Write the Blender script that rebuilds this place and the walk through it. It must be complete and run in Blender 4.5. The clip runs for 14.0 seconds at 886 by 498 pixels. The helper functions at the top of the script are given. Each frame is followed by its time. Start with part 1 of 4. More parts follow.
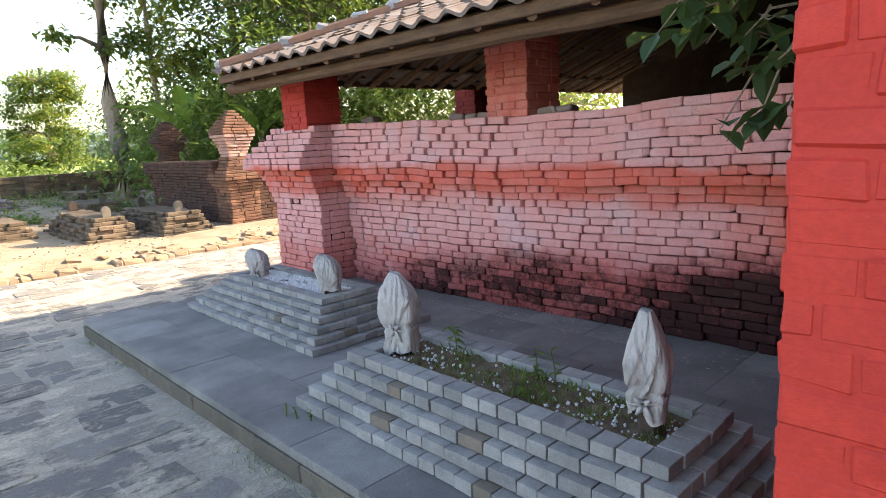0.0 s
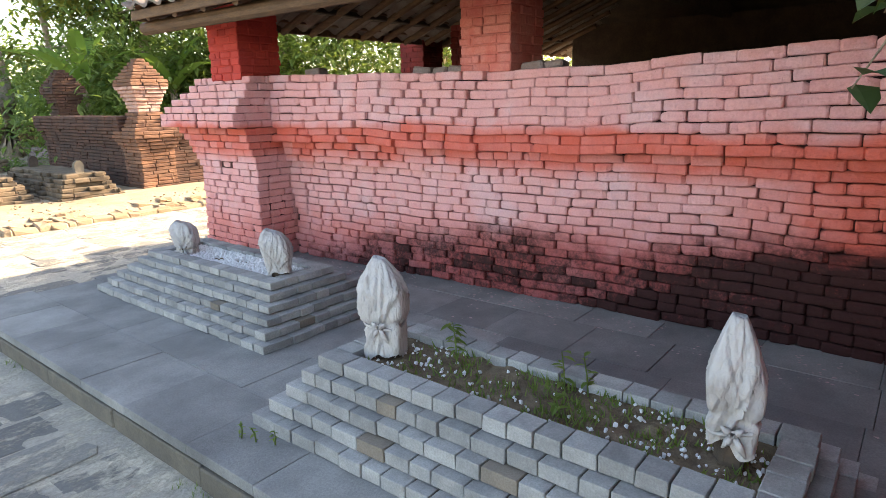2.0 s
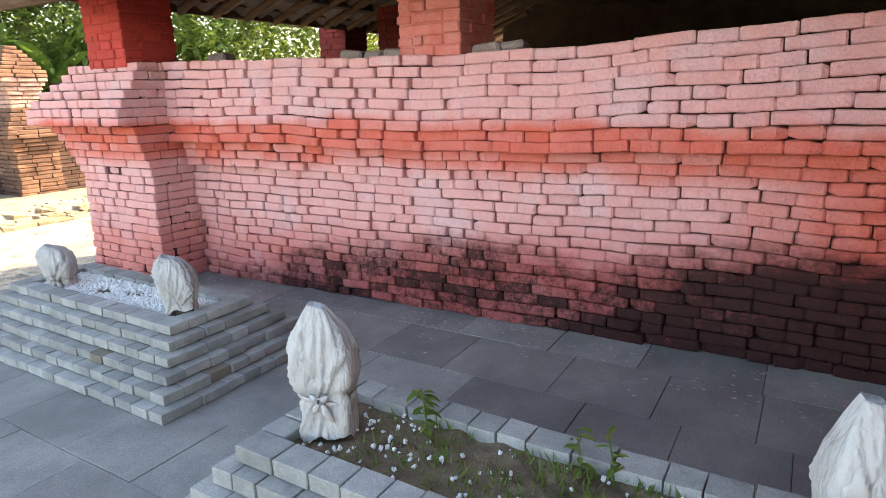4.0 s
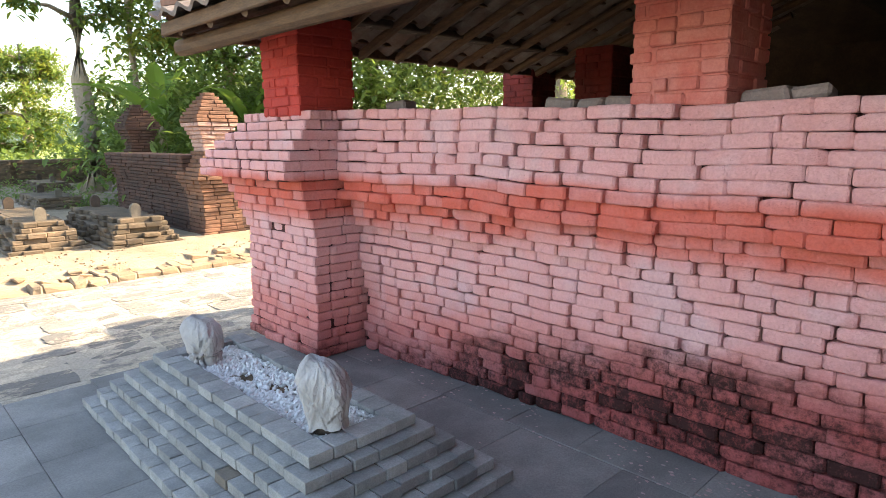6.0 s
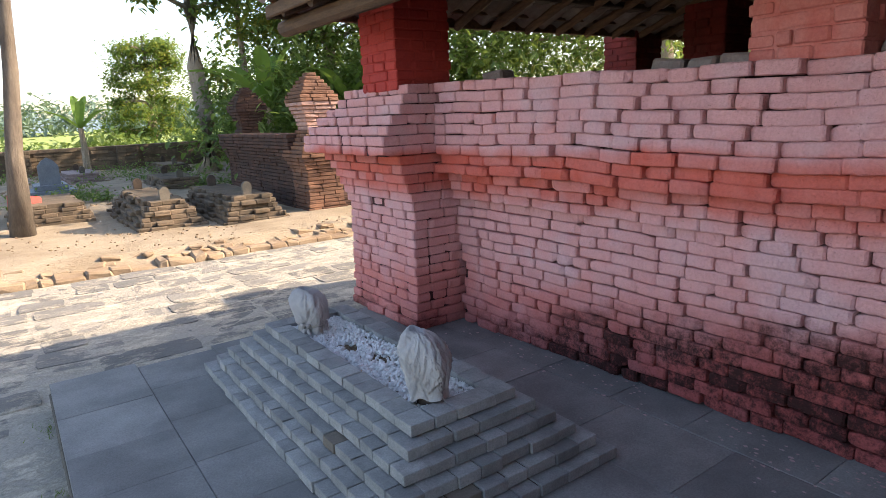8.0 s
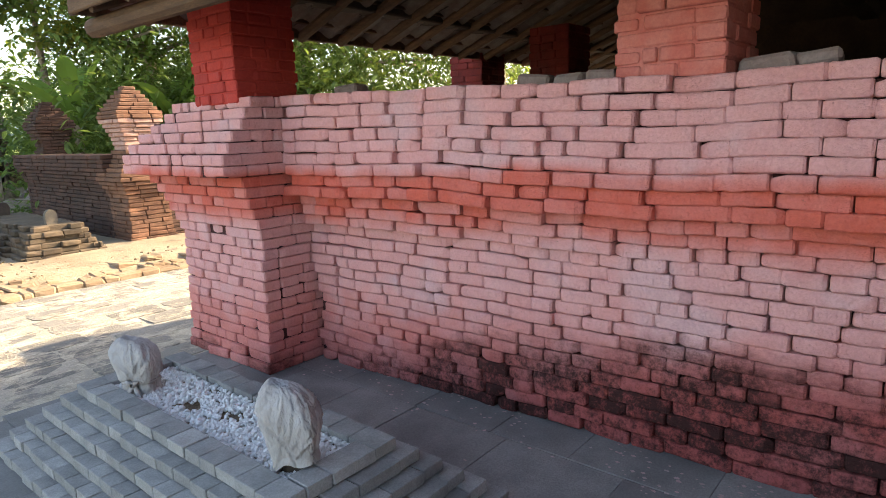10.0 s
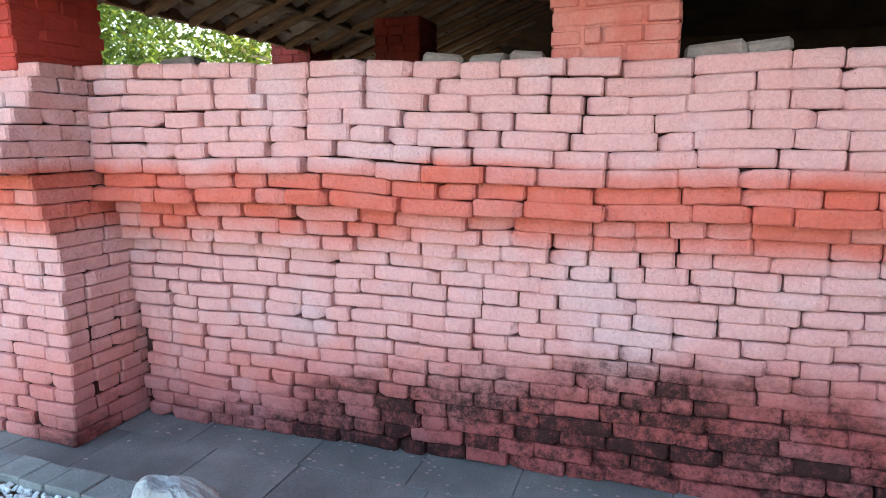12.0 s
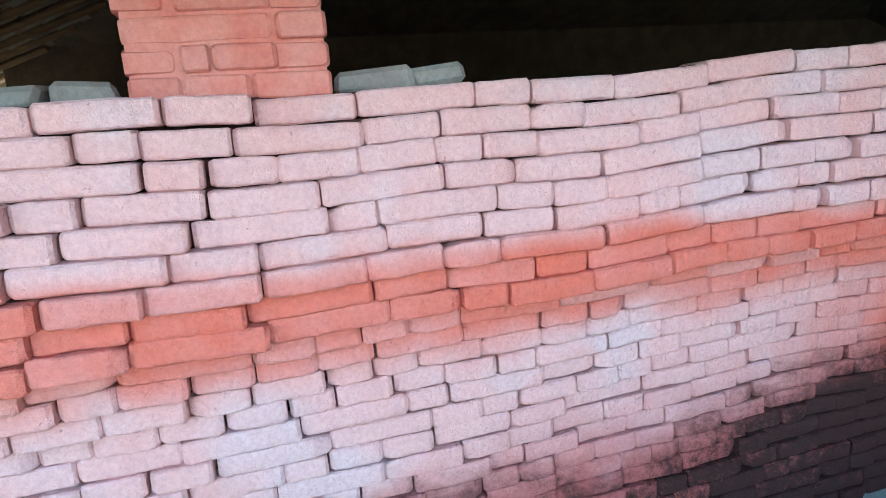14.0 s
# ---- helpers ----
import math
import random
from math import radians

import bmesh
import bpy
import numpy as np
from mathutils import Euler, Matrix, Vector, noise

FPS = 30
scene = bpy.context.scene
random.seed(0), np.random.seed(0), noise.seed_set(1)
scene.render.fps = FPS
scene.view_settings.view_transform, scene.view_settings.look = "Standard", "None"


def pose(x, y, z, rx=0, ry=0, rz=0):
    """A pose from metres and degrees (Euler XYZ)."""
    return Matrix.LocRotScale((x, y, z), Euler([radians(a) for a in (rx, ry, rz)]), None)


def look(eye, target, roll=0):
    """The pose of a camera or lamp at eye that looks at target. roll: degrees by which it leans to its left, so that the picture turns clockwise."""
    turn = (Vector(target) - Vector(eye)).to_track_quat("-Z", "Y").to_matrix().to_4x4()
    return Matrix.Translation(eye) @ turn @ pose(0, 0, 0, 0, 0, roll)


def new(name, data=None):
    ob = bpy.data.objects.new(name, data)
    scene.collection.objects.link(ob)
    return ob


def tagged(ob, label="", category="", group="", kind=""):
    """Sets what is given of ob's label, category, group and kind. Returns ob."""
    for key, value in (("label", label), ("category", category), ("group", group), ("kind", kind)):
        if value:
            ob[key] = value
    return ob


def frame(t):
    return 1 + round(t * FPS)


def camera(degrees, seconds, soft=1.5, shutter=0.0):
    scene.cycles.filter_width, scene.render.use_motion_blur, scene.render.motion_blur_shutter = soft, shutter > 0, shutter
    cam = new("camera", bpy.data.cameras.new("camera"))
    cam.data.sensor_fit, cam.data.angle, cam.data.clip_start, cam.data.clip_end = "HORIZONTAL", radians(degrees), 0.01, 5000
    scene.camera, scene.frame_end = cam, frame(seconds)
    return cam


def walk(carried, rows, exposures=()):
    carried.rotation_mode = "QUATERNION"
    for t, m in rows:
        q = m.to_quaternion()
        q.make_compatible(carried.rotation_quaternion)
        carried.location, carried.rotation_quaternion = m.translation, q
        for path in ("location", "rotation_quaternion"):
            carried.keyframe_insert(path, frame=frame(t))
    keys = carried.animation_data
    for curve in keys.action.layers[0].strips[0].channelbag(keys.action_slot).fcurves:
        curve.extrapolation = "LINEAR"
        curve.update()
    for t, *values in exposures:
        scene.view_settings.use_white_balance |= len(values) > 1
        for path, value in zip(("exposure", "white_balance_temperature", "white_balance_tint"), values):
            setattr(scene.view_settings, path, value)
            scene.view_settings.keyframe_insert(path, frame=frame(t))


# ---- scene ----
cam = camera(71.6, 14.0, soft=0.8)
PATH = [
    (0, (0.818, 1.153, 1.272), (2.179, 2.574, 0.916), -2.9),
    (0.5, (0.792, 1.317, 1.258), (2.216, 2.657, 0.837), -3.7),
    (1, (0.815, 1.469, 1.259), (2.243, 2.787, 0.786), -2.2),
    (1.5, (0.907, 1.622, 1.261), (2.363, 2.91, 0.793), -2.4),
    (2, (1.005, 1.776, 1.236), (2.522, 2.99, 0.762), -1.1),
    (2.2, (1.033, 1.819, 1.223), (2.592, 2.976, 0.744), -0.8),
    (4.3, (1.498, 2.355, 1.22), (3.179, 3.331, 0.75), -0.9),
    (4.5, (1.534, 2.429, 1.225), (3.248, 3.38, 0.825), -0.5),
    (5, (1.683, 2.642, 1.242), (3.392, 3.594, 0.826), -2.7),
    (5.5, (1.859, 2.798, 1.264), (3.438, 3.973, 0.906), -2.0),
    (6, (1.974, 2.935, 1.275), (3.35, 4.342, 0.922), -0.3),
    (6.5, (2.008, 2.995, 1.254), (3.278, 4.476, 0.815), -0.7),
    (7, (1.996, 2.974, 1.264), (3.168, 4.542, 0.853), -1.8),
    (7.5, (1.978, 2.981, 1.255), (3.136, 4.553, 0.819), -0.8),
    (8, (1.983, 2.958, 1.267), (3.107, 4.555, 0.837), -2.5),
    (8.5, (1.973, 2.972, 1.268), (3.118, 4.562, 0.862), -1.7),
    (9, (2.006, 3.071, 1.278), (3.339, 4.514, 0.905), -0.9),
    (9.2, (2.015, 3.107, 1.279), (3.427, 4.476, 0.913), -1.8),
    (11.3, (2.208, 3.605, 1.158), (3.868, 4.667, 0.816), 1.0),
    (11.5, (2.208, 3.7, 1.159), (3.985, 4.589, 0.939), -0.2),
    (12, (2.257, 3.849, 1.163), (4.112, 4.509, 0.811), -0.2),
    (12.5, (2.503, 3.965, 1.143), (4.446, 4.362, 0.887), -2.1),
    (13, (2.711, 3.971, 1.299), (4.684, 4.031, 0.979), -2.9),
    (13.5, (2.818, 4.027, 1.318), (4.758, 3.747, 0.922), -4.0),
    (14, (2.958, 3.976, 1.327), (4.843, 3.449, 0.913), -4.2),
]
EXPOSURES = [
    (0, 2.25, 7400, 15), (1.0, 2.48, 7600, 15), (2.2, 2.6, 7900, 13), (4.3, 2.92, 8000, 11), (5.0, 2.98, 8000, 11), (5.8, 2.66, 7700, 12), (6.5, 2.07, 7400, 14),
    (7.5, 1.86, 7000, 16), (8.5, 1.7, 7000, 16), (9.2, 2.05, 7400, 14), (11.3, 2.3, 7900, 11), (12.0, 3.0, 7000, 3), (12.6, 3.22, 6300, -8), (14.0, 3.3, 5700, -17),
]
walk(cam, [(t, look(eye, target, roll)) for t, eye, target, roll in PATH], EXPOSURES)

# ---- light ----
SUN_DIR = Vector((0.95, -0.31, 0.58)).normalized()
world = bpy.data.worlds.new("sky")
scene.world = world
world.use_nodes = True
wn, wl = world.node_tree.nodes, world.node_tree.links
sky = wn.new("ShaderNodeTexSky")
sky.sky_type, sky.sun_disc = "NISHITA", False
sky.sun_elevation = math.asin(SUN_DIR.z)
sky.sun_rotation = math.atan2(SUN_DIR.x, SUN_DIR.y)
sky.air_density, sky.dust_density = 1.0, 1.6
wl.new(sky.outputs[0], wn["Background"].inputs[0])
wn["Background"].inputs[1].default_value = 0.15
sun_data = bpy.data.lights.new("sun", "SUN")
sun_data.energy, sun_data.angle, sun_data.color = 4.4, radians(0.6), (1.0, 0.87, 0.68)
sun = new("sun", sun_data)
sun.matrix_world = look(SUN_DIR * 60, (0, 0, 0))


# ---- materials ----
class Nodes:
    """Short hand for building a node material."""

    def __init__(self, name, rough=0.85):
        self.mat = bpy.data.materials.new(name)
        self.mat.use_nodes = True
        self.t = self.mat.node_tree
        self.bsdf = self.t.nodes["Principled BSDF"]
        self.bsdf.inputs["Roughness"].default_value = rough
        self.bsdf.inputs["Specular IOR Level"].default_value = 0.25
        self.geo = self.t.nodes.new("ShaderNodeNewGeometry")
        self.pos = self.geo.outputs["Position"]

    def link(self, a, b):
        self.t.links.new(a, b)

    def val(self, sock, v):
        if isinstance(v, (int, float, tuple)):
            sock.default_value = v if not isinstance(v, tuple) or len(v) != 3 or sock.type != "RGBA" else (*v, 1)
        else:
            self.link(v, sock)

    def noise(self, scale, detail=4, rough=0.6, vec=None, stretch=None):
        n = self.t.nodes.new("ShaderNodeTexNoise")
        n.inputs["Scale"].default_value, n.inputs["Detail"].default_value, n.inputs["Roughness"].default_value = scale, detail, rough
        v = vec or self.pos
        if stretch:
            m = self.t.nodes.new("ShaderNodeMapping")
            m.inputs["Scale"].default_value = stretch
            self.link(v, m.inputs[0])
            v = m.outputs[0]
        self.link(v, n.inputs["Vector"])
        return n.outputs[0]

    def ramp(self, fac, a, b, lo=0.0, hi=1.0):
        r = self.t.nodes.new("ShaderNodeMapRange")
        r.interpolation_type = "SMOOTHSTEP"
        for i, v in enumerate((fac, a, b, lo, hi)):
            self.val(r.inputs[i], v)
        return r.outputs[0]

    def math(self, op, a, b=0.0, clamp=False):
        m = self.t.nodes.new("ShaderNodeMath")
        m.operation, m.use_clamp = op, clamp
        self.val(m.inputs[0], a), self.val(m.inputs[1], b)
        return m.outputs[0]

    def mix(self, fac, a, b, mode="MIX"):
        m = self.t.nodes.new("ShaderNodeMix")
        m.data_type, m.blend_type = "RGBA", mode
        self.val(m.inputs[0], fac), self.val(m.inputs[6], a), self.val(m.inputs[7], b)
        return m.outputs[2]

    def xyz(self):
        s = self.t.nodes.new("ShaderNodeSeparateXYZ")
        self.link(self.pos, s.inputs[0])
        return s.outputs

    def rand(self, island=False):
        if island:
            return self.geo.outputs["Random Per Island"]
        return self.t.nodes.new("ShaderNodeObjectInfo").outputs["Random"]

    def done(self, colour, bump=None, strength=0.3, dist=0.01):
        self.val(self.bsdf.inputs["Base Color"], colour)
        if bump is not None:
            b = self.t.nodes.new("ShaderNodeBump")
            b.inputs["Strength"].default_value, b.inputs["Distance"].default_value = strength, dist
            self.link(bump, b.inputs["Height"])
            self.link(b.outputs[0], self.bsdf.inputs["Normal"])
        return self.mat


PINK, RED, DEEP = (0.685, 0.352, 0.34), (0.62, 0.125, 0.085), (0.36, 0.045, 0.045)


def painted_brick(name, island, plain_red=0.0):
    """Lime-washed brick: faded pink, red where the wash is fresh, a mouldy black foot with painted shade."""
    n = Nodes(name, 0.88)
    x, y, z = n.xyz()
    big, mid, fine = n.noise(1.7, 3), n.noise(9, 4), n.noise(90, 5, 0.7)
    wob = n.math("MULTIPLY", n.math("SUBTRACT", big, 0.5), 0.22)
    zz = n.math("ADD", z, wob)
    band = n.math("MULTIPLY", n.math("MULTIPLY", n.ramp(zz, 0.73, 0.90), n.ramp(zz, 1.10, 1.02)), 0.86)
    rnd = n.rand(island)
    band = n.math("MULTIPLY", band, n.ramp(rnd, 0.0, 0.4, 0.72, 1.02))
    low = n.ramp(zz, 0.58, 0.2, 0.0, 0.48)
    side = n.math("MULTIPLY", n.ramp(n.math("ADD", y, wob), 2.75, 1.9), n.ramp(zz, 1.16, 1.04))
    red = n.math("MAXIMUM", n.math("MAXIMUM", band, low), side)
    red = n.math("MAXIMUM", red, n.ramp(zz, 1.40, 1.60))
    red = n.math("ADD", red, n.math("MULTIPLY", n.math("SUBTRACT", rnd, 0.5), 0.18), True)
    red = n.math("ADD", red, n.math("MULTIPLY", n.math("SUBTRACT", mid, 0.5), 0.5), True)
    if plain_red:
        red = n.math("MAXIMUM", red, plain_red)
    c = n.mix(red, PINK, RED)
    c = n.mix(n.math("MULTIPLY", n.ramp(n.math("SUBTRACT", zz, n.ramp(y, 4.6, 2.4, 0.0, 0.2)), 0.5, 0.12), n.ramp(y, 5.9, 4.0, 0.10, 0.62)), c, DEEP)
    lilac = n.math("MULTIPLY", n.ramp(n.noise(3.1, 2), 0.48, 0.68), n.math("SUBTRACT", 0.75, red, True))
    c = n.mix(n.math("MULTIPLY", lilac, n.ramp(rnd, 0.0, 1.0, 0.55, 1.0)), c, (0.64, 0.42, 0.43))
    # mouldy stain climbs from the foot; its extra depth towards the south end paints shade
    reach = n.math("ADD", n.ramp(y, 5.9, 4.2, 0.04, 0.42), n.ramp(y, 3.4, 1.9, 0.0, 0.16))
    mould_shade = n.ramp(n.math("ADD", z, n.math("MULTIPLY", n.math("SUBTRACT", n.noise(3.4, 7, 0.72, stretch=(1, 0.6, 1.3)), 0.5), 0.62)), n.math("ADD", reach, 0.08), n.math("SUBTRACT", reach, 0.14))
    c = n.mix(n.math("MULTIPLY", mould_shade, 0.42), c, (0.30, 0.045, 0.042))
    blot = n.math("ADD", n.math("MULTIPLY", rnd, 0.26), n.math("MULTIPLY", n.noise(24, 7, 0.85), 1.15))
    blot = n.math("ADD", blot, n.ramp(n.math("ADD", y, n.math("MULTIPLY", z, 2.2)), 4.2, 2.4, 0.0, 0.26))
    mould_shade = n.math("MULTIPLY", mould_shade, n.ramp(blot, 0.52, 0.86, 0.12, 0.97))
    c = n.mix(mould_shade, c, (0.028, 0.010, 0.009))
    chips = n.math("MULTIPLY", n.ramp(n.noise(38, 4, 0.75), 0.66, 0.72), 0.6)
    c = n.mix(chips, c, (0.23, 0.10, 0.085))
    c = n.mix(n.ramp(fine, 0.3, 0.75, 0.0, 0.22), c, (0.30, 0.12, 0.12), "MULTIPLY")
    h = n.math("ADD", n.math("MULTIPLY", fine, 0.4), n.math("ADD", n.noise(26, 4, 0.7), n.noise(11, 2)))
    return n.done(c, h, 0.8, 0.016)


def simple(name, a, b, scale=6, rough=0.85, fine=60, var=0.35, strength=0.35, dist=0.01, island=None, stretch=None, dark=(0.02, 0.02, 0.02), dirt=0.3):
    """Two-tone surface with stains and a fine grain."""
    n = Nodes(name, rough)
    f = n.ramp(n.noise(scale, 5, 0.65, stretch=stretch), 0.3, 0.7)
    c = n.mix(f, a, b)
    if island is not None:
        c = n.mix(n.math("MULTIPLY", n.rand(island), var), c, dark)
    c = n.mix(n.ramp(n.noise(scale * 0.31, 4), 0.5, 0.75, 0.0, dirt), c, dark)
    g = n.noise(fine, 5, 0.7, stretch=stretch)
    c = n.mix(n.ramp(g, 0.3, 0.7, 0.0, 0.3), c, dark)
    return n.done(c, g, strength, dist)


M_BRICK = painted_brick("painted_brick", False)
M_BRICK_J = painted_brick("painted_brick_far", True)
M_PIER = simple("fresh_red_paint", (0.58, 0.052, 0.035), (0.50, 0.042, 0.03), 5, 0.6, 70, 0.12, 0.5, 0.006, False, dark=(0.25, 0.02, 0.02), dirt=0.2)
M_PILLAR = simple("red_limewash", (0.52, 0.06, 0.045), (0.42, 0.05, 0.04), 7, 0.85, 70, 0.3, 0.5, 0.006, False, dark=(0.2, 0.02, 0.02), dirt=0.25)
M_PILLAR_PINK = simple("pinkish_limewash", (0.63, 0.25, 0.21), (0.58, 0.16, 0.125), 7, 0.85, 70, 0.25, 0.5, 0.006, False, dark=(0.3, 0.05, 0.05), dirt=0.2)
# darker copy of the red limewash, with the pavilion's inner shade in its colour
M_PILLAR_SHADED = simple("shaded_red_limewash", (0.22, 0.03, 0.025), (0.13, 0.022, 0.02), 7, 0.9, 70, 0.3, 0.5, 0.006, False, dark=(0.06, 0.01, 0.01), dirt=0.3)
# mortar red taken nearly black to stand for the shadow in brick joints
M_CORE = simple("shade_dark_red_mortar", (0.085, 0.022, 0.02), (0.045, 0.014, 0.013), 8, 0.95, 50, dirt=0.5)
M_BLOCK = simple("grey_stone_block", (0.43, 0.425, 0.41), (0.30, 0.297, 0.29), 9, 0.8, 140, 0.42, 0.55, 0.005, False, dark=(0.05, 0.052, 0.055))
M_BLOCK_BROWN = simple("brown_stone_block", (0.25, 0.21, 0.17), (0.19, 0.165, 0.14), 9, 0.85, 140, 0.3, 0.35, 0.004, False, dark=(0.05, 0.04, 0.03))
M_SLAB = simple("grey_paving_slab", (0.35, 0.345, 0.33), (0.22, 0.216, 0.21), 2.6, 0.7, 110, 0.4, 0.45, 0.005, False, dark=(0.04, 0.04, 0.042), dirt=0.5)
M_KERB = simple("muddy_kerb_stone", (0.20, 0.17, 0.13), (0.13, 0.115, 0.095), 6, 0.9, 90, 0.4, 0.5, 0.008, False, dark=(0.05, 0.045, 0.04))


def yard_mat(name, stone):
    """Flagstone or its bedding: pale lime mortar smeared in patches over grey stone."""
    n = Nodes(name, 0.9)
    patch = n.ramp(n.noise(5.5, 8, 0.78, stretch=(0.55, 1.0, 1.0)), 0.47, 0.58)
    grain = n.noise(70, 5, 0.75)
    base = n.mix(n.noise(3, 3), (0.33, 0.312, 0.28), (0.18, 0.175, 0.168))
    if stone:
        base = n.mix(n.math("MULTIPLY", n.rand(False), 0.55), base, (0.07, 0.072, 0.076))
    lime = n.mix(n.noise(8, 4), (0.66, 0.59, 0.47), (0.42, 0.38, 0.315))
    c = n.mix(n.math("MULTIPLY", patch, 0.72) if stone else n.math("ADD", n.math("MULTIPLY", patch, 0.55), 0.45), base, lime)
    c = n.mix(n.ramp(grain, 0.35, 0.7, 0.0, 0.4), c, (0.08, 0.078, 0.072))
    return n.done(c, n.math("ADD", n.math("MULTIPLY", patch, 0.7), grain), 0.8, 0.014)


M_STONE, M_LIME = yard_mat("worn_flagstone", True), yard_mat("lime_mortar", False)
M_PEBBLE = simple("white_pebble", (0.80, 0.80, 0.79), (0.68, 0.68, 0.68), 30, 0.5, 200, 0.3, 0.2, 0.002, True, dark=(0.3, 0.3, 0.3), dirt=0.1)
M_SOIL = simple("dry_soil", (0.25, 0.185, 0.12), (0.15, 0.105, 0.07), 14, 0.95, 120, strength=0.8, dist=0.015)


def cloth_mat():
    n = Nodes("creased_white_cloth", 0.92)
    w = n.noise(16, 3, 0.55, stretch=(1, 1, 0.5))
    ridge = n.math("ABSOLUTE", n.math("SUBTRACT", w, 0.5))
    c = n.mix(n.ramp(n.noise(9, 4), 0.42, 0.75, 0.0, 0.6), (0.44, 0.425, 0.415), (0.22, 0.19, 0.165))
    h = n.math("ADD", n.math("MULTIPLY", ridge, 1.6), n.math("MULTIPLY", n.noise(420, 2), 0.05))
    return n.done(c, h, 0.75, 0.03)


M_CLOTH = cloth_mat()
M_STUMP = simple("dark_grave_stone", (0.10, 0.07, 0.05), (0.06, 0.045, 0.035), 12, 0.9, 90)
M_RAWBRICK = simple("raw_brick", (0.26, 0.13, 0.08), (0.165, 0.082, 0.052), 5, 0.92, 60, 0.5, 0.5, 0.01, True, dark=(0.07, 0.045, 0.035), dirt=0.5)
# raw brick darkened: the enclosure's shadow side is put into the colour
M_DARKBRICK = simple("shaded_brick", (0.115, 0.055, 0.038), (0.07, 0.036, 0.027), 4, 0.92, 60, 0.5, 0.5, 0.01, True, dark=(0.04, 0.03, 0.026), dirt=0.5)
M_OLDBRICK = simple("mossy_old_brick", (0.25, 0.18, 0.12), (0.14, 0.105, 0.075), 4, 0.95, 50, 0.55, 0.6, 0.012, True, dark=(0.045, 0.04, 0.03), dirt=0.6)
M_WHITEWASH = simple("whitewashed_brick", (0.52, 0.36, 0.31), (0.40, 0.24, 0.19), 9, 0.9, 70, 0.3, 0.4, 0.01, True, dark=(0.2, 0.1, 0.08))
M_EARTH = simple("pale_dry_earth", (0.38, 0.31, 0.225), (0.25, 0.195, 0.135), 1.3, 0.96, 30, strength=0.7, dist=0.03, dark=(0.14, 0.11, 0.07), dirt=0.5)
M_WOOD = simple("weathered_wood", (0.19, 0.115, 0.065), (0.105, 0.064, 0.042), 5, 0.85, 40, 0.4, 0.4, 0.006, False, stretch=(6, 1, 6), dark=(0.04, 0.03, 0.025))
M_DARKWOOD = simple("dark_wood", (0.085, 0.062, 0.048), (0.05, 0.037, 0.031), 5, 0.9, 40)
M_TILE = simple("clay_roof_tile", (0.20, 0.14, 0.11), (0.27, 0.245, 0.23), 7, 0.9, 80, 0.4, 0.5, 0.006, True, dark=(0.06, 0.05, 0.045), dirt=0.45)
M_RIDGE = simple("orange_ridge_tile", (0.42, 0.19, 0.10), (0.30, 0.16, 0.11), 7, 0.9, 80, 0.3, 0.4, 0.006, True, dark=(0.08, 0.06, 0.05))
M_CEMENT = simple("grey_cement", (0.46, 0.45, 0.44), (0.34, 0.33, 0.32), 9, 0.9, 90)
M_BARK = simple("pale_bark", (0.44, 0.36, 0.27), (0.30, 0.24, 0.175), 4, 0.95, 30, strength=0.8, dist=0.03, stretch=(3, 3, 0.6), dark=(0.05, 0.04, 0.03))
M_BARK_GREY = simple("grey_brown_bark", (0.21, 0.175, 0.14), (0.13, 0.105, 0.085), 4, 0.95, 30, strength=0.9, dist=0.03, stretch=(3, 3, 0.6), dark=(0.04, 0.03, 0.025))
M_RUBBLE = simple("grey_rubble_brick", (0.33, 0.26, 0.24), (0.25, 0.18, 0.165), 12, 0.9, 80, dark=(0.08, 0.07, 0.06))
M_GRAVE = simple("blue_grey_gravestone", (0.16, 0.19, 0.22), (0.12, 0.14, 0.165), 6, 0.5, 80)
M_FLAKE = simple("pink_paint_flake", (0.55, 0.36, 0.35), (0.45, 0.38, 0.37), 30, 0.9, 90, dark=(0.2, 0.12, 0.12))
# the hills' blue is aerial haze put into the base colour
M_HILL = simple("haze_tinted_hill", (0.22, 0.31, 0.40), (0.25, 0.34, 0.43), 0.01, 1.0, 0.05, strength=0.0)


def leaf_mat(name, a, b, trans=0.5):
    n = Nodes(name, 0.5)
    c = n.mix(n.rand(True), a, b)
    m = n.done(c)
    n.bsdf.inputs["Specular IOR Level"].default_value = 0.3
    tr = n.t.nodes.new("ShaderNodeBsdfTranslucent")
    n.link(n.mix(0.5, c, (0.25, 0.34, 0.05)), tr.inputs[0])
    mx = n.t.nodes.new("ShaderNodeMixShader")
    mx.inputs[0].default_value = trans
    n.link(n.bsdf.outputs[0], mx.inputs[1]), n.link(tr.outputs[0], mx.inputs[2])
    n.link(mx.outputs[0], n.t.nodes["Material Output"].inputs[0])
    return m


M_LEAF = leaf_mat("broad_leaf", (0.065, 0.12, 0.04), (0.18, 0.25, 0.075))
M_LEAF_DARK = leaf_mat("dark_leaf", (0.05, 0.10, 0.035), (0.13, 0.20, 0.06))
M_LEAF_YELLOW = leaf_mat("yellow_green_leaf", (0.14, 0.19, 0.045), (0.30, 0.27, 0.06))
M_LEAF_NEAR = leaf_mat("glossy_near_leaf", (0.022, 0.055, 0.025), (0.06, 0.12, 0.045), 0.2)
# pale blue-green: distance haze mixed into the leaf colour
M_LEAF_FAR = leaf_mat("haze_tinted_far_leaf", (0.13, 0.20, 0.17), (0.19, 0.26, 0.21), 0.2)
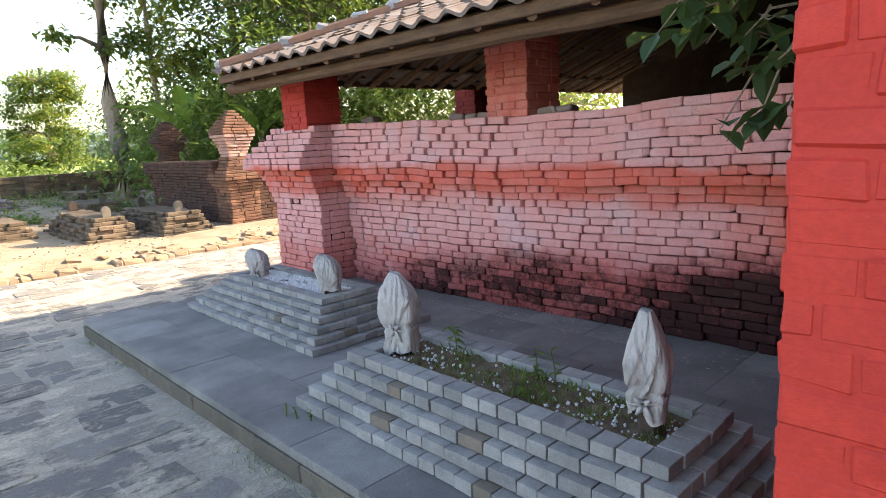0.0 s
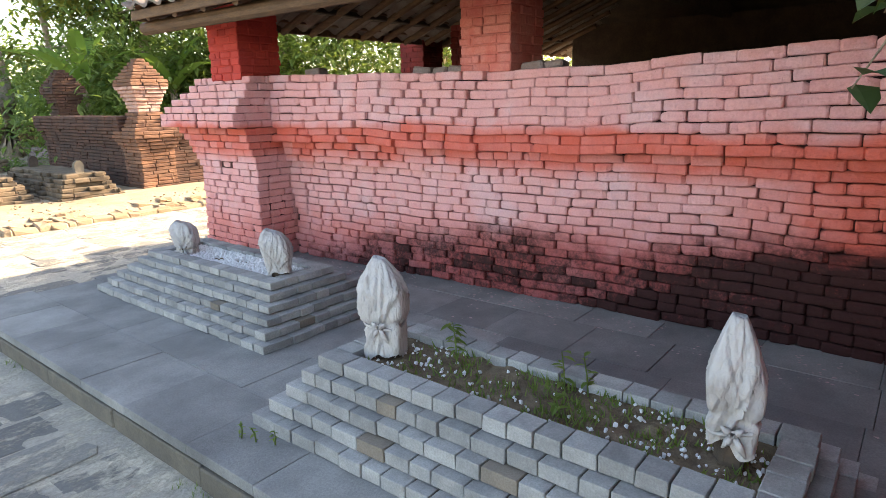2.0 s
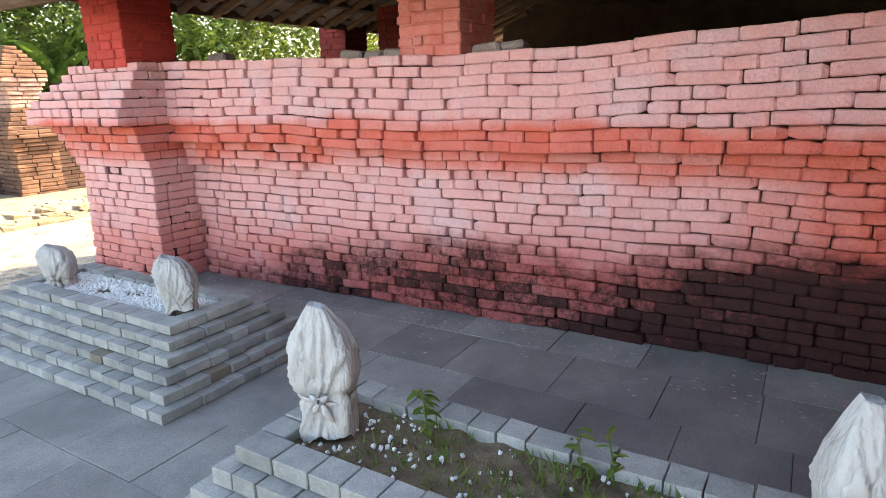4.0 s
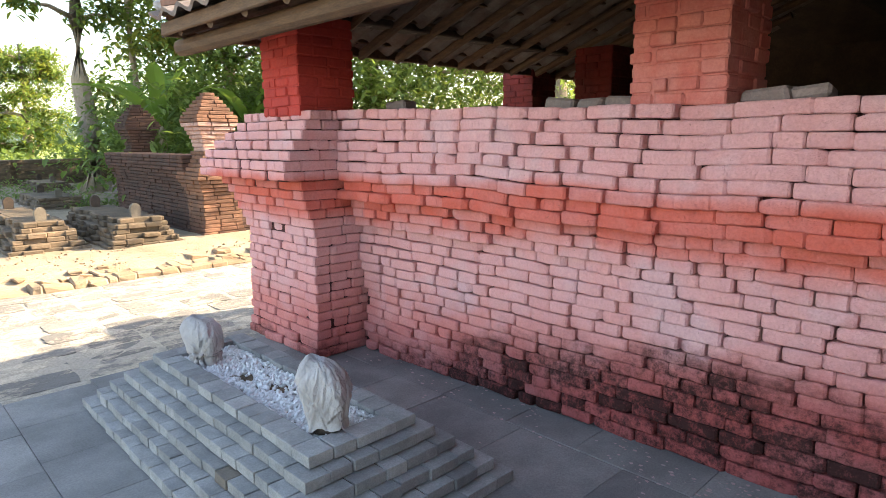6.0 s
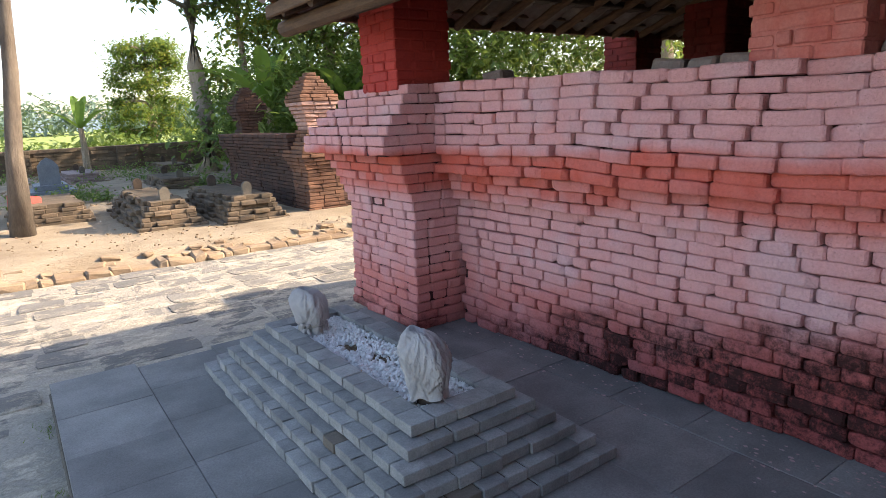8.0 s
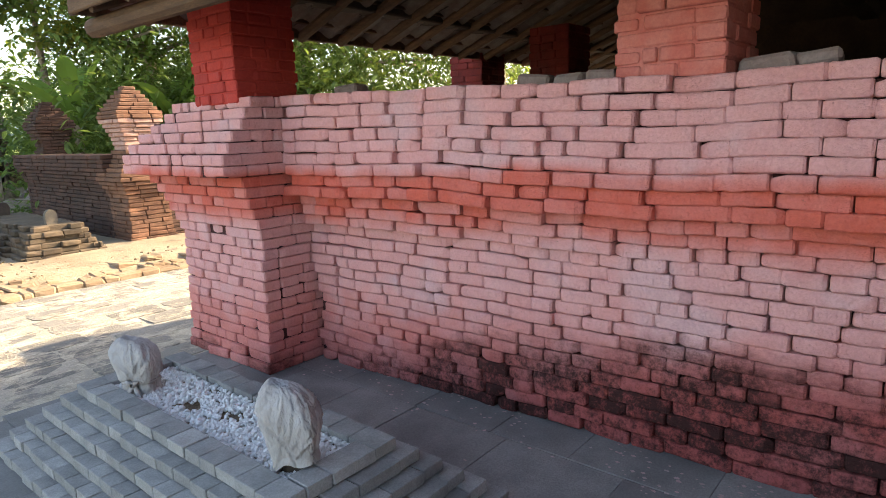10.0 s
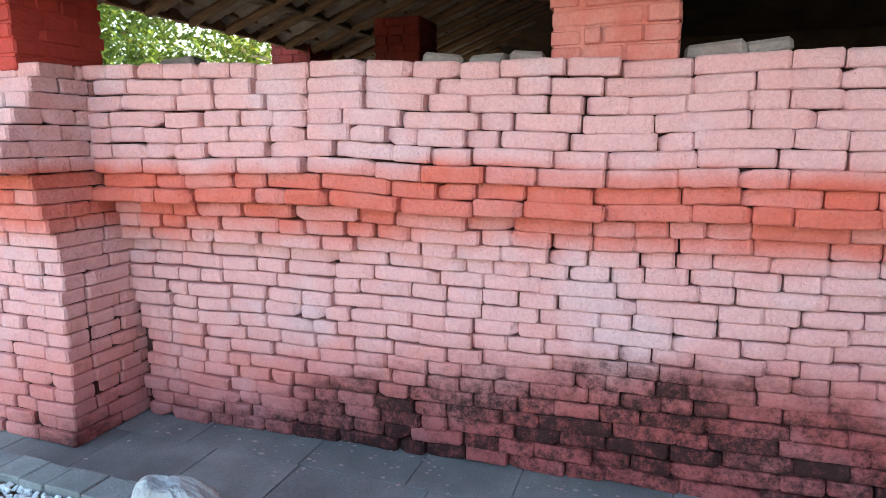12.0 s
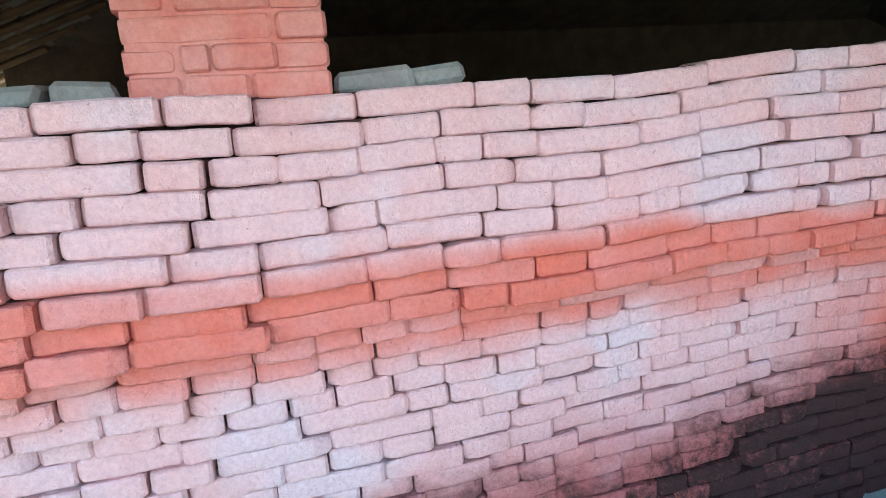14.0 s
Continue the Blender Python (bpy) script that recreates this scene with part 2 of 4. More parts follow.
M_CRUMB = simple("earthy_broken_brick", (0.37, 0.285, 0.195), (0.27, 0.19, 0.125), 4, 0.95, 50, 0.4, 0.6, 0.012, True, dark=(0.12, 0.08, 0.05), dirt=0.5)
M_BANANA = leaf_mat("banana_leaf", (0.14, 0.26, 0.05), (0.24, 0.36, 0.08), 0.45)
M_GRASS = leaf_mat("grass_blade", (0.07, 0.13, 0.03), (0.17, 0.23, 0.06))
M_FIELD = simple("green_field", (0.20, 0.27, 0.07), (0.28, 0.33, 0.10), 0.3, 0.95, 8, dark=(0.10, 0.14, 0.04))


# ---- mesh helpers ----
def link_mesh(name, bm, mat):
    me = bpy.data.meshes.new(name)
    bm.to_mesh(me)
    bm.free()
    me.materials.append(mat)
    return me


def part(name, bm, mat, parent, label=""):
    ob = new(name, link_mesh(name, bm, mat))
    ob.parent = parent
    return tagged(ob, label) if label else ob


def piece(name, me, m, parent):
    ob = new(name, me)
    ob.parent = parent
    ob.matrix_local = m
    return ob


def thing(name, label, category, group="", kind="", at=(0, 0, 0)):
    ob = new(name)
    ob.location = at
    return tagged(ob, label, category, group, kind)


def block(bm, size, c=0.006, m=Matrix(), jit=0.0, rng=random):
    """A box with chamfered edges, centred, set by the matrix m; 24 vertices."""
    h = [s / 2 for s in size]
    c = min(c, *(0.45 * v for v in h))
    vs = {}
    for sx in (-1, 1):
        for sy in (-1, 1):
            for sz in (-1, 1):
                j = [rng.uniform(-jit, jit) for _ in range(3)]
                for ax in range(3):
                    p = [s * (h[i] - (0 if i == ax else c)) + j[i] for i, s in enumerate((sx, sy, sz))]
                    vs[sx, sy, sz, ax] = bm.verts.new(m @ Vector(p))
    for ax in range(3):
        b, d = (ax + 1) % 3, (ax + 2) % 3
        for s in (-1, 1):
            q = []
            for u, w in ((-1, -1), (1, -1), (1, 1), (-1, 1)):
                k = [0, 0, 0]
                k[ax], k[b], k[d] = s, u, w
                q.append(vs[(*k, ax)])
            bm.faces.new(q if s > 0 else q[::-1])
        for u in (-1, 1):
            for w in (-1, 1):
                k0, k1 = [0, 0, 0], [0, 0, 0]
                k0[ax], k1[ax] = -1, 1
                for k in (k0, k1):
                    k[b], k[d] = u, w
                q = [vs[(*k0, b)], vs[(*k1, b)], vs[(*k1, d)], vs[(*k0, d)]]
                bm.faces.new(q if u * w > 0 else q[::-1])
    for sx in (-1, 1):
        for sy in (-1, 1):
            for sz in (-1, 1):
                q = [vs[sx, sy, sz, a] for a in range(3)]
                bm.faces.new(q if sx * sy * sz > 0 else q[::-1])


def box_bm(x0, x1, y0, y1, z0, z1, c=0.004):
    bm = bmesh.new()
    block(bm, (x1 - x0, y1 - y0, z1 - z0), c, Matrix.Translation(((x0 + x1) / 2, (y0 + y1) / 2, (z0 + z1) / 2)))
    return bm


def tube(bm, pts, radii, sides=8):
    """A tapered tube along points."""
    rings = []
    for i, p in enumerate(pts):
        p = Vector(p)
        d = (Vector(pts[min(i + 1, len(pts) - 1)]) - Vector(pts[max(i - 1, 0)])).normalized()
        q = d.to_track_quat("Z", "Y")
        rings.append([bm.verts.new(p + q @ Vector((math.cos(a) * radii[i], math.sin(a) * radii[i], 0))) for a in [2 * math.pi * k / sides for k in range(sides)]])
    for a, b in zip(rings, rings[1:]):
        for k in range(sides):
            bm.faces.new((a[k], a[(k + 1) % sides], b[(k + 1) % sides], b[k]))
    bm.faces.new(rings[0][::-1]), bm.faces.new(rings[-1])


def worn_brick(bm, size, m, rng, wear=1.0):
    """A hand-made brick along y: rounded section, wavy edges, ends worn round, now and then a broken corner."""
    hx, hy, hz = (v / 2 for v in size)
    n = 5 if size[1] < 0.14 else 7
    rings = []
    seed = rng.uniform(0, 100)
    chip = rng.choice((0, n)) if rng.random() < 0.22 else -9
    dip = rng.choice((-1, 1))
    c0 = rng.uniform(0.0045, 0.0085)
    for i in range(n + 1):
        u = i / n
        v = -1 + 2 * u
        v = math.copysign(1 - (1 - abs(v)) ** 2.0, v)
        end = 1.0 if i in (0, n) else 0.0
        c = c0 * (1.3 if end else 1.0)
        up = hz - end * 0.0035 + 0.0032 * wear * noise.noise((v * 2.2, seed, 0))
        dn = hz - end * 0.0035 + 0.0032 * wear * noise.noise((v * 2.2, seed, 5))
        fr = hx - end * 0.006 + 0.004 * wear * noise.noise((v * 1.8, seed, 9))
        if abs(i - chip) <= 1:
            fr -= 0.012 * wear
            if dip > 0:
                up -= 0.009 * wear
            else:
                dn -= 0.009 * wear
        sec = ((hx, -dn), (hx, up), (-fr + c, up), (-fr + 0.25 * c, up - 0.55 * c), (-fr, up - 1.3 * c), (-fr, -dn + 1.3 * c), (-fr + 0.25 * c, -dn + 0.55 * c), (-fr + c, -dn))
        slant = 0.004 * wear * noise.noise((seed, 3, i < n / 2)) * end
        rings.append([bm.verts.new(m @ Vector((p, v * hy + slant, q))) for p, q in sec])
    for a, b in zip(rings, rings[1:]):
        for k in range(8):
            bm.faces.new((a[k], b[k], b[(k + 1) % 8], a[(k + 1) % 8]))
    bm.faces.new(rings[0]), bm.faces.new(rings[-1][::-1])


def brick_variants(mat, name, depth, height, lengths, per=3, c=0.007, jit=0.004, wear=0.0):
    rng = random.Random(hash(len(name)) % 97)
    out = {}
    for ln in lengths:
        out[ln] = []
        for _ in range(per):
            bm = bmesh.new()
            if wear:
                worn_brick(bm, (depth, ln, height), Matrix(), rng, wear)
            else:
                block(bm, (depth, ln, height), c * rng.uniform(0.7, 1.5), jit=jit, rng=rng)
            out[ln].append(link_mesh(name, bm, mat))
    return out


# ---- ground ----
def build_ground():
    rng = random.Random(3)
    bm = bmesh.new()
    xs = [-600, -200, -60, -20] + [-10 + i * 0.5 for i in range(60)] + [30, 70, 200, 600]
    ys = [-600, -200, -50, -12] + [-6 + i * 0.5 for i in range(90)] + [50, 90, 200, 700]
    grid = []
    for y in ys:
        row = []
        for x in xs:
            z = -0.17
            if 9.9 < y < 42:
                z = -0.02 + 0.06 * noise.noise((x * 0.6, y * 0.6, 1)) + 0.03 * noise.noise((x * 2, y * 2, 4))
            row.append(bm.verts.new((x, y, z)))
        grid.append(row)
    for a, b in zip(grid, grid[1:]):
        for i in range(len(xs) - 1):
            bm.faces.new((a[i], a[i + 1], b[i + 1], b[i]))
    g = part("ground", bm, M_EARTH, None)
    tagged(g, "pale dry earth with scattered rubble and dust", "ground", kind="structure")
    bm = bmesh.new()
    for a in ((-500, 26.5), (500, 26.5), (500, 600), (-500, 600)):
        bm.verts.new((a[0], a[1], 0.10))
    bm.faces.new(bm.verts[:])
    tagged(part("field", bm, M_FIELD, None), "flat green crop field beyond the low wall", "field", kind="structure")


build_ground()

PLAT = (2.0, 4.6, -4.0, 6.54)   # the raised platform: x0, x1, y0, y1
PAVE_Z = -0.135


def build_platform():
    base = thing("pavement_platform", "raised platform of dark grey stone slabs with muddy kerb", "pavement", kind="structure")
    part("bed", box_bm(PLAT[0] + 0.03, PLAT[1], PLAT[2], PLAT[3] - 0.03, -0.2, -0.03), M_SOIL, base)
    rng = random.Random(11)
    slabs = {}
    for w in (0.36, 0.42, 0.50):
        bm = bmesh.new()
        block(bm, (0.402, w, 0.045), 0.002)
        slabs[w] = link_mesh("slab", bm, M_SLAB)
    x = PLAT[0] + 0.205
    row = 0
    while x < PLAT[1]:
        y = PLAT[3] - rng.uniform(0.0, 0.25) * (row % 2)
        while y > PLAT[2] + 0.5:
            w = rng.choice((0.36, 0.42, 0.50))
            piece("slab", slabs[w], pose(x, y - w / 2, -0.0225 + rng.uniform(-0.002, 0.002), 0, 0, rng.uniform(-0.2, 0.2)), base)
            y -= w + 0.002
        x += 0.404
        row += 1
    y = PLAT[3]
    kerb = {}
    for w in (0.4, 0.55, 0.7):
        bm = bmesh.new()
        block(bm, (0.06, w, 0.135), 0.006, jit=0.003)
        kerb[w] = link_mesh("kerb_stone", bm, M_KERB)
    while y > PLAT[2]:
        w = rng.choice((0.4, 0.55, 0.7))
        piece("kerb_stone", kerb[w], pose(PLAT[0] + 0.022 + rng.uniform(-0.003, 0.003), y - w / 2, -0.116, 0, 0, 0), base)
        y -= w + 0.005
    x = PLAT[0] + 0.06
    while x < 3.7:
        piece("kerb_stone", kerb[0.55], pose(x + 0.275, PLAT[3] - 0.022, -0.116, 0, 0, 90), base)
        x += 0.555


build_platform()


def build_paving():
    """Irregular flagstones in smeared lime mortar, round the platform and up to the edge of the yard."""
    base = thing("pavement_yard", "worn irregular flagstones bedded in pale smeared mortar", "pavement", kind="structure")
    bm = bmesh.new()
    nx, ny = 200, 230
    x0, x1, y0, y1 = -6.0, 9.0, -5.0, 9.75
    vs = [[bm.verts.new((x0 + (x1 - x0) * i / nx, y0 + (y1 - y0) * j / ny, PAVE_Z - 0.001 + 0.007 * noise.noise((i * 0.16, j * 0.22, 0)) + 0.006 * noise.noise((i * 0.55, j * 0.6, 4)))) for i in range(nx + 1)] for j in range(ny + 1)]
    for j in range(ny):
        for i in range(nx):
            bm.faces.new((vs[j][i], vs[j][i + 1], vs[j + 1][i + 1], vs[j + 1][i]))
    part("mortar_bed", bm, M_LIME, base)
    rng = random.Random(5)
    sizes = [(0.52, 0.29), (0.40, 0.29), (0.34, 0.29), (0.62, 0.30), (0.27, 0.27)]
    meshes = []
    for k in range(15):
        w, d = sizes[k % 5]
        bm = bmesh.new()
        m = 20
        top, bot = [], []
        for a in range(m):
            t = 2 * math.pi * (a + 0.5) / m
            e = 14.0
            r = (abs(math.cos(t)) ** e + abs(math.sin(t)) ** e) ** (-1 / e) * rng.uniform(0.93, 1.01)
            p = (math.cos(t) * r * w / 2, math.sin(t) * r * d / 2)
            top.append(bm.verts.new((p[0] * 0.97, p[1] * 0.96, 0.003 + rng.uniform(-0.002, 0.002))))
            bot.append(bm.verts.new((p[0], p[1], -0.02)))
        c = bm.verts.new((0, 0, 0.0045))
        for a in range(m):
            bm.faces.new((bot[a], bot[(a + 1) % m], top[(a + 1) % m], top[a]))
            bm.faces.new((top[a], top[(a + 1) % m], c))
        meshes.append((w, d, link_mesh("flagstone", bm, M_STONE)))
    y = -1.5
    count = 0
    while y < 9.6:
        x = -2.4 + rng.uniform(0, 0.3)
        dy = 0.295
        while x < 6.5:
            w, d, me = rng.choice(meshes)
            cx = x + w / 2
            inside = cx + w / 2 > PLAT[0] - 0.02 and y - 0.2 < PLAT[3] + 0.02
            if not inside and not (cx > 3.4 and y < 6.9) and rng.random() < 0.93:
                piece("flagstone", me, pose(cx, y, PAVE_Z + rng.uniform(-0.007, 0.004), rng.uniform(-0.8, 0.8), rng.uniform(-0.8, 0.8), rng.choice((0, 180)) + rng.uniform(-3, 3)), base)
                count += 1
            x += w + rng.uniform(0.0, 0.03)
        y += dy


# ---- tombs ----
def build_tomb(name, label, x0, x1, y0, y1, top, tiers, tread, fill):
    """A stepped tomb of grey blocks round a sunken bed; x0..y1 is the rim of the top tier."""
    tomb = thing(name, label, "tomb", "stepped tombs on the platform", at=((x0 + x1) / 2, (y0 + y1) / 2, 0))
    off = tomb.location
    rng = random.Random(len(label))
    h = top / tiers
    rim = 0.095
    lens = (0.092, 0.108, 0.13)
    var = {m.name: brick_variants(m, "block", rim, h - 0.004, lens, 4, 0.002, 0.0016) for m in (M_BLOCK, M_BLOCK_BROWN)}
    for k in range(tiers):
        g = tread * (tiers - 1 - k)
        a0, a1, b0, b1 = x0 - g, x1 + g, y0 - g, y1 + g
        zc = h * (k + 0.5)
        for side in range(4):
            s, e = ((b0, b1), (a0 + rim, a1 - rim))[side % 2]
            p, run = s, []
            while p < e - 0.07:
                ln = rng.choice(lens)
                run.append((p, min(ln, e - p)))
                p += ln
            if e - (run[-1][0] + run[-1][1]) > 0.001:
                run[-1] = (run[-1][0], e - run[-1][0])
            for q, ln in run:
                best = min(lens, key=lambda v: abs(v - ln))
                mat = M_BLOCK_BROWN.name if rng.random() < 0.025 and k < tiers - 1 else M_BLOCK.name
                me = rng.choice(var[mat][best])
                c = q + ln / 2
                j = rng.uniform(-0.004, 0.004)
                if side == 0:
                    m = pose(a0 + rim / 2 + j, c, zc)
                elif side == 2:
                    m = pose(a1 - rim / 2 + j, c, zc)
                elif side == 1:
                    m = pose(c, b0 + rim / 2 + j, zc, 0, 0, 90)
                else:
                    m = pose(c, b1 - rim / 2 + j, zc, 0, 0, 90)
                m = Matrix.Translation(-off) @ m @ Matrix.Diagonal((1, (ln - 0.0048) / best, 1, 1)) @ pose(0, 0, rng.uniform(-0.0015, 0.0015), rng.gauss(0, 0.25), rng.gauss(0, 0.3), rng.gauss(0, 0.3))
                piece("block", me, m, tomb)
        if k < tiers - 1:
            part("course_core", box_bm(a0 + 0.02 - off.x, a1 - 0.02 - off.x, b0 + 0.02 - off.y, b1 - 0.02 - off.y, max(0.001, h * k), h * (k + 1) - 0.008), M_STUMP, tomb)
    bm = bmesh.new()
    n = 40
    ix0, ix1, iy0, iy1 = x0 + rim - 0.01, x1 - rim + 0.01, y0 + rim - 0.01, y1 - rim + 0.01
    rows = [[bm.verts.new((ix0 + (ix1 - ix0) * i / 10 - off.x, iy0 + (iy1 - iy0) * j / n - off.y, top - 0.035 + 0.018 * noise.noise((i * 0.5, j * 0.5, fill == "soil")))) for i in range(11)] for j in range(n + 1)]
    for a, b in zip(rows, rows[1:]):
        for i in range(10):
            bm.faces.new((a[i], a[i + 1], b[i + 1], b[i]))
    part("bed", bm, M_SOIL, tomb, "dry brown soil of the grave bed")
    return ix0, ix1, iy0, iy1, top - 0.035


def scatter_pebbles(name, label, area, count, size, seed, keep=None):
    rng = random.Random(seed)
    bm = bmesh.new()
    made = 0
    while made < count:
        x, y = rng.uniform(area[0] + 0.015, area[1] - 0.015), rng.uniform(area[2] + 0.015, area[3] - 0.015)
        if keep and not keep(x, y, rng):
            continue
        r = size * rng.uniform(0.6, 1.4)
        m = Matrix.Translation((x, y, area[4] + r * 0.4 + rng.uniform(0, size))) @ Euler((rng.uniform(0, 6), rng.uniform(0, 6), 0)).to_matrix().to_4x4()
        block(bm, (r * 2, r * 1.7, r * 1.3), r * 0.5, m, r * 0.25, rng)
        made += 1
    return tagged(part(name, bm, M_PEBBLE, None), label, "pebbles", kind="stuff")


def build_headstone(x, y, z, height, width, depth, seed, label, prof, knot=None, peak=0.0, bare=0.0, folds=16, turn=0.0):
    """A grave marker wrapped in white cloth: a boxy core, the cloth pulled in straight creases, tied at knot.

    prof lists height and half width as shares; peak shifts the top along y; bare is the share of stone left open below."""
    rng = random.Random(seed)
    st = thing("wrapped_headstone", label, "headstone", "cloth-wrapped grave markers", at=(x, y, z))
    st.rotation_euler.z = radians(turn)
    bm = bmesh.new()
    block(bm, (depth * 0.46, width * 0.46, height * 0.6), 0.012, Matrix.Translation((0, 0, height * 0.30)), 0.008, rng)
    part("stone", bm, M_STUMP, st, "dark weathered stone under the cloth")
    # each crease is a straight line over the unrolled cloth, a sharp ridge with a soft trough beside it
    lines = []
    for _ in range(folds):
        a0, t0 = rng.uniform(0, 2 * math.pi), rng.uniform(0.05, 0.95)
        if knot and rng.random() < 0.6:
            a0, t0 = math.pi + rng.uniform(-0.25, 0.25), knot + rng.uniform(-0.02, 0.02)
        th = rng.uniform(0.6, 1.25) * (1 if rng.random() < 0.75 else -1)
        lines.append((a0, t0, math.cos(th), math.sin(th), rng.uniform(0.04, 0.10), rng.uniform(0.35, 1.1), rng.uniform(-1, 1)))
    bm = bmesh.new()
    nu, nv = 96, 64
    rows = []
    for j in range(nv + 1):
        t = j / nv
        r = lerp_table(t, prof)
        if knot:
            r *= 1 - 0.16 * math.exp(-((t - knot) / 0.035) ** 2)
        row = []
        for k in range(nu):
            a = 2 * math.pi * k / nu
            e = 6.5
            s = (abs(math.cos(a)) ** e + abs(math.sin(a)) ** e) ** (-1 / e)
            f = 0.0
            for a0, t0, c, q, w, ln, sg in lines:
                da = (a - a0 + math.pi) % (2 * math.pi) - math.pi
                du, dv = da * 0.5, t - t0
                along, off = du * c + dv * q, -du * q + dv * c
                fade = math.exp(-(along / ln) ** 2)
                f += fade * (0.13 * math.exp(-abs(off) / (w * 0.35)) - 0.09 * math.exp(-((off - w * (0.7 if sg > 0 else -0.7)) / w) ** 2))
            f += 0.06 * noise.noise((math.cos(a) * 1.3, math.sin(a) * 1.3, t * 2.4 + seed))
            rr = r * s * (1 + max(-0.22, min(0.26, f)))
            skew = peak * max(0.0, t - 0.45) / 0.55 * width
            slant = 0.28 * peak * height * math.sin(a) * max(0.0, t - 0.5)
            hem = (bare + 0.05 * math.sin(2 * a + seed) + 0.03 * math.sin(5 * a)) * height * (1 - t) ** 2
            row.append(bm.verts.new((math.cos(a) * rr * depth / 2, math.sin(a) * rr * width / 2 + skew, max(0.0, t * height + hem + slant))))
        rows.append(row)
    for a, b in zip(rows, rows[1:]):
        for k in range(nu):
            bm.faces.new((a[k], a[(k + 1) % nu], b[(k + 1) % nu], b[k]))
    top = bm.verts.new(sum((v.co for v in rows[-1]), Vector()) / nu + Vector((0, 0, -0.02)))
    for k in range(nu):
        bm.faces.new((rows[-1][k], rows[-1][(k + 1) % nu], top))
    for f in bm.faces:
        f.smooth = True
    cloth = part("cloth", bm, M_CLOTH, st, "draped white cotton cloth with sharp creases")
    if knot:
        bm = bmesh.new()
        rk = lerp_table(knot, prof) * 0.5
        n = 40
        band = []
        for i in range(n + 1):
            a = 2 * math.pi * i / n
            s = (abs(math.cos(a)) ** 4.2 + abs(math.sin(a)) ** 4.2) ** (-1 / 4.2) * rk * 0.93
            band.append(Vector((math.cos(a) * depth * s, math.sin(a) * width * s, height * (knot + 0.035 * math.sin(a + seed)))))
        tube(bm, band, [0.006 + 0.003 * noise.noise((i * 0.6, seed, 0)) for i in range(n + 1)], 6)
        p0 = Vector((-depth * rk * 1.0, 0.0, knot * height))
        for a, ln in ((0.5, 0.035), (2.6, 0.03), (4.2, 0.075), (5.2, 0.05)):
            p1 = p0 + Vector((-0.004, math.cos(a) * ln, math.sin(a) * ln))
            tube(bm, (p0, (p0 + p1) / 2 + Vector((-0.008, 0, 0)), p1), (0.006, 0.011, 0.003), 6)
        block(bm, (0.018, 0.022, 0.022), 0.007, Matrix.Translation(p0 + Vector((-0.004, 0, 0))))
        for f in bm.faces:
            f.smooth = True
        part("knot", bm, M_CLOTH, cloth, "knotted cloth tie")
    return st


def lerp_table(t, table):
    for (a, u), (b, v) in zip(table, table[1:]):
        if t <= b:
            return u + (v - u) * max(0.0, (t - a) / (b - a))
    return table[-1][1]


AREA_A = build_tomb("stepped_tomb", "stepped grey block tomb filled with white pebbles", 2.94, 3.40, 4.54, 5.92, 0.27, 6, 0.052, "pebble")
AREA_B = build_tomb("stepped_tomb", "stepped grey block tomb with planted soil bed", 2.44, 2.94, 1.92, 3.56, 0.275, 5, 0.048, "soil")
scatter_pebbles("pebbles", "bright white pebbles filling the tomb bed", AREA_A, 3000, 0.0075, 1, lambda x, y, r: min(math.hypot((x - 3.15) / 0.07, (y - 5.38) / 0.11), math.hypot((x - 3.19) / 0.05, (y - 5.16) / 0.08)) > r.uniform(0.3, 1.0))
scatter_pebbles("pebbles", "white pebbles and petals scattered on the soil", AREA_B, 230, 0.0055, 2, lambda x, y, r: r.random() < (0.9 if y < 2.45 or y > 3.2 else 0.35))
BOXY = ((0.0, 0.80), (0.10, 0.74), (0.3, 0.86), (0.62, 1.0), (0.80, 0.92), (0.92, 0.70), (0.98, 0.46), (1.0, 0.30))
PEAR = ((0.0, 0.80), (0.15, 0.82), (0.33, 0.84), (0.5, 0.96), (0.68, 0.98), (0.82, 0.74), (0.95, 0.38), (1.0, 0.22))
TALL = ((0.0, 0.80), (0.2, 0.84), (0.38, 0.92), (0.55, 1.0), (0.72, 0.82), (0.88, 0.52), (0.97, 0.32), (1.0, 0.24))
build_headstone(3.11, 4.685, 0.235, 0.29, 0.165, 0.14, 1, "grave marker wrapped in greyish white cloth on pebbles", BOXY, peak=0.22, bare=0.12, turn=38)
build_headstone(3.10, 5.68, 0.235, 0.235, 0.16, 0.13, 4, "small grave marker wrapped in white cloth on pebbles", BOXY, 0.24, peak=0.2, turn=34)
build_headstone(2.66, 3.40, 0.235, 0.41, 0.185, 0.15, 7, "broad grave marker in knotted white cloth on soil", PEAR, 0.36, peak=0.10, bare=0.02, folds=22, turn=22)
build_headstone(2.67, 2.11, 0.235, 0.44, 0.15, 0.14, 9, "tall grave marker in creased white cloth, foot bare", TALL, 0.30, peak=0.06, bare=0.16, folds=22, turn=14)


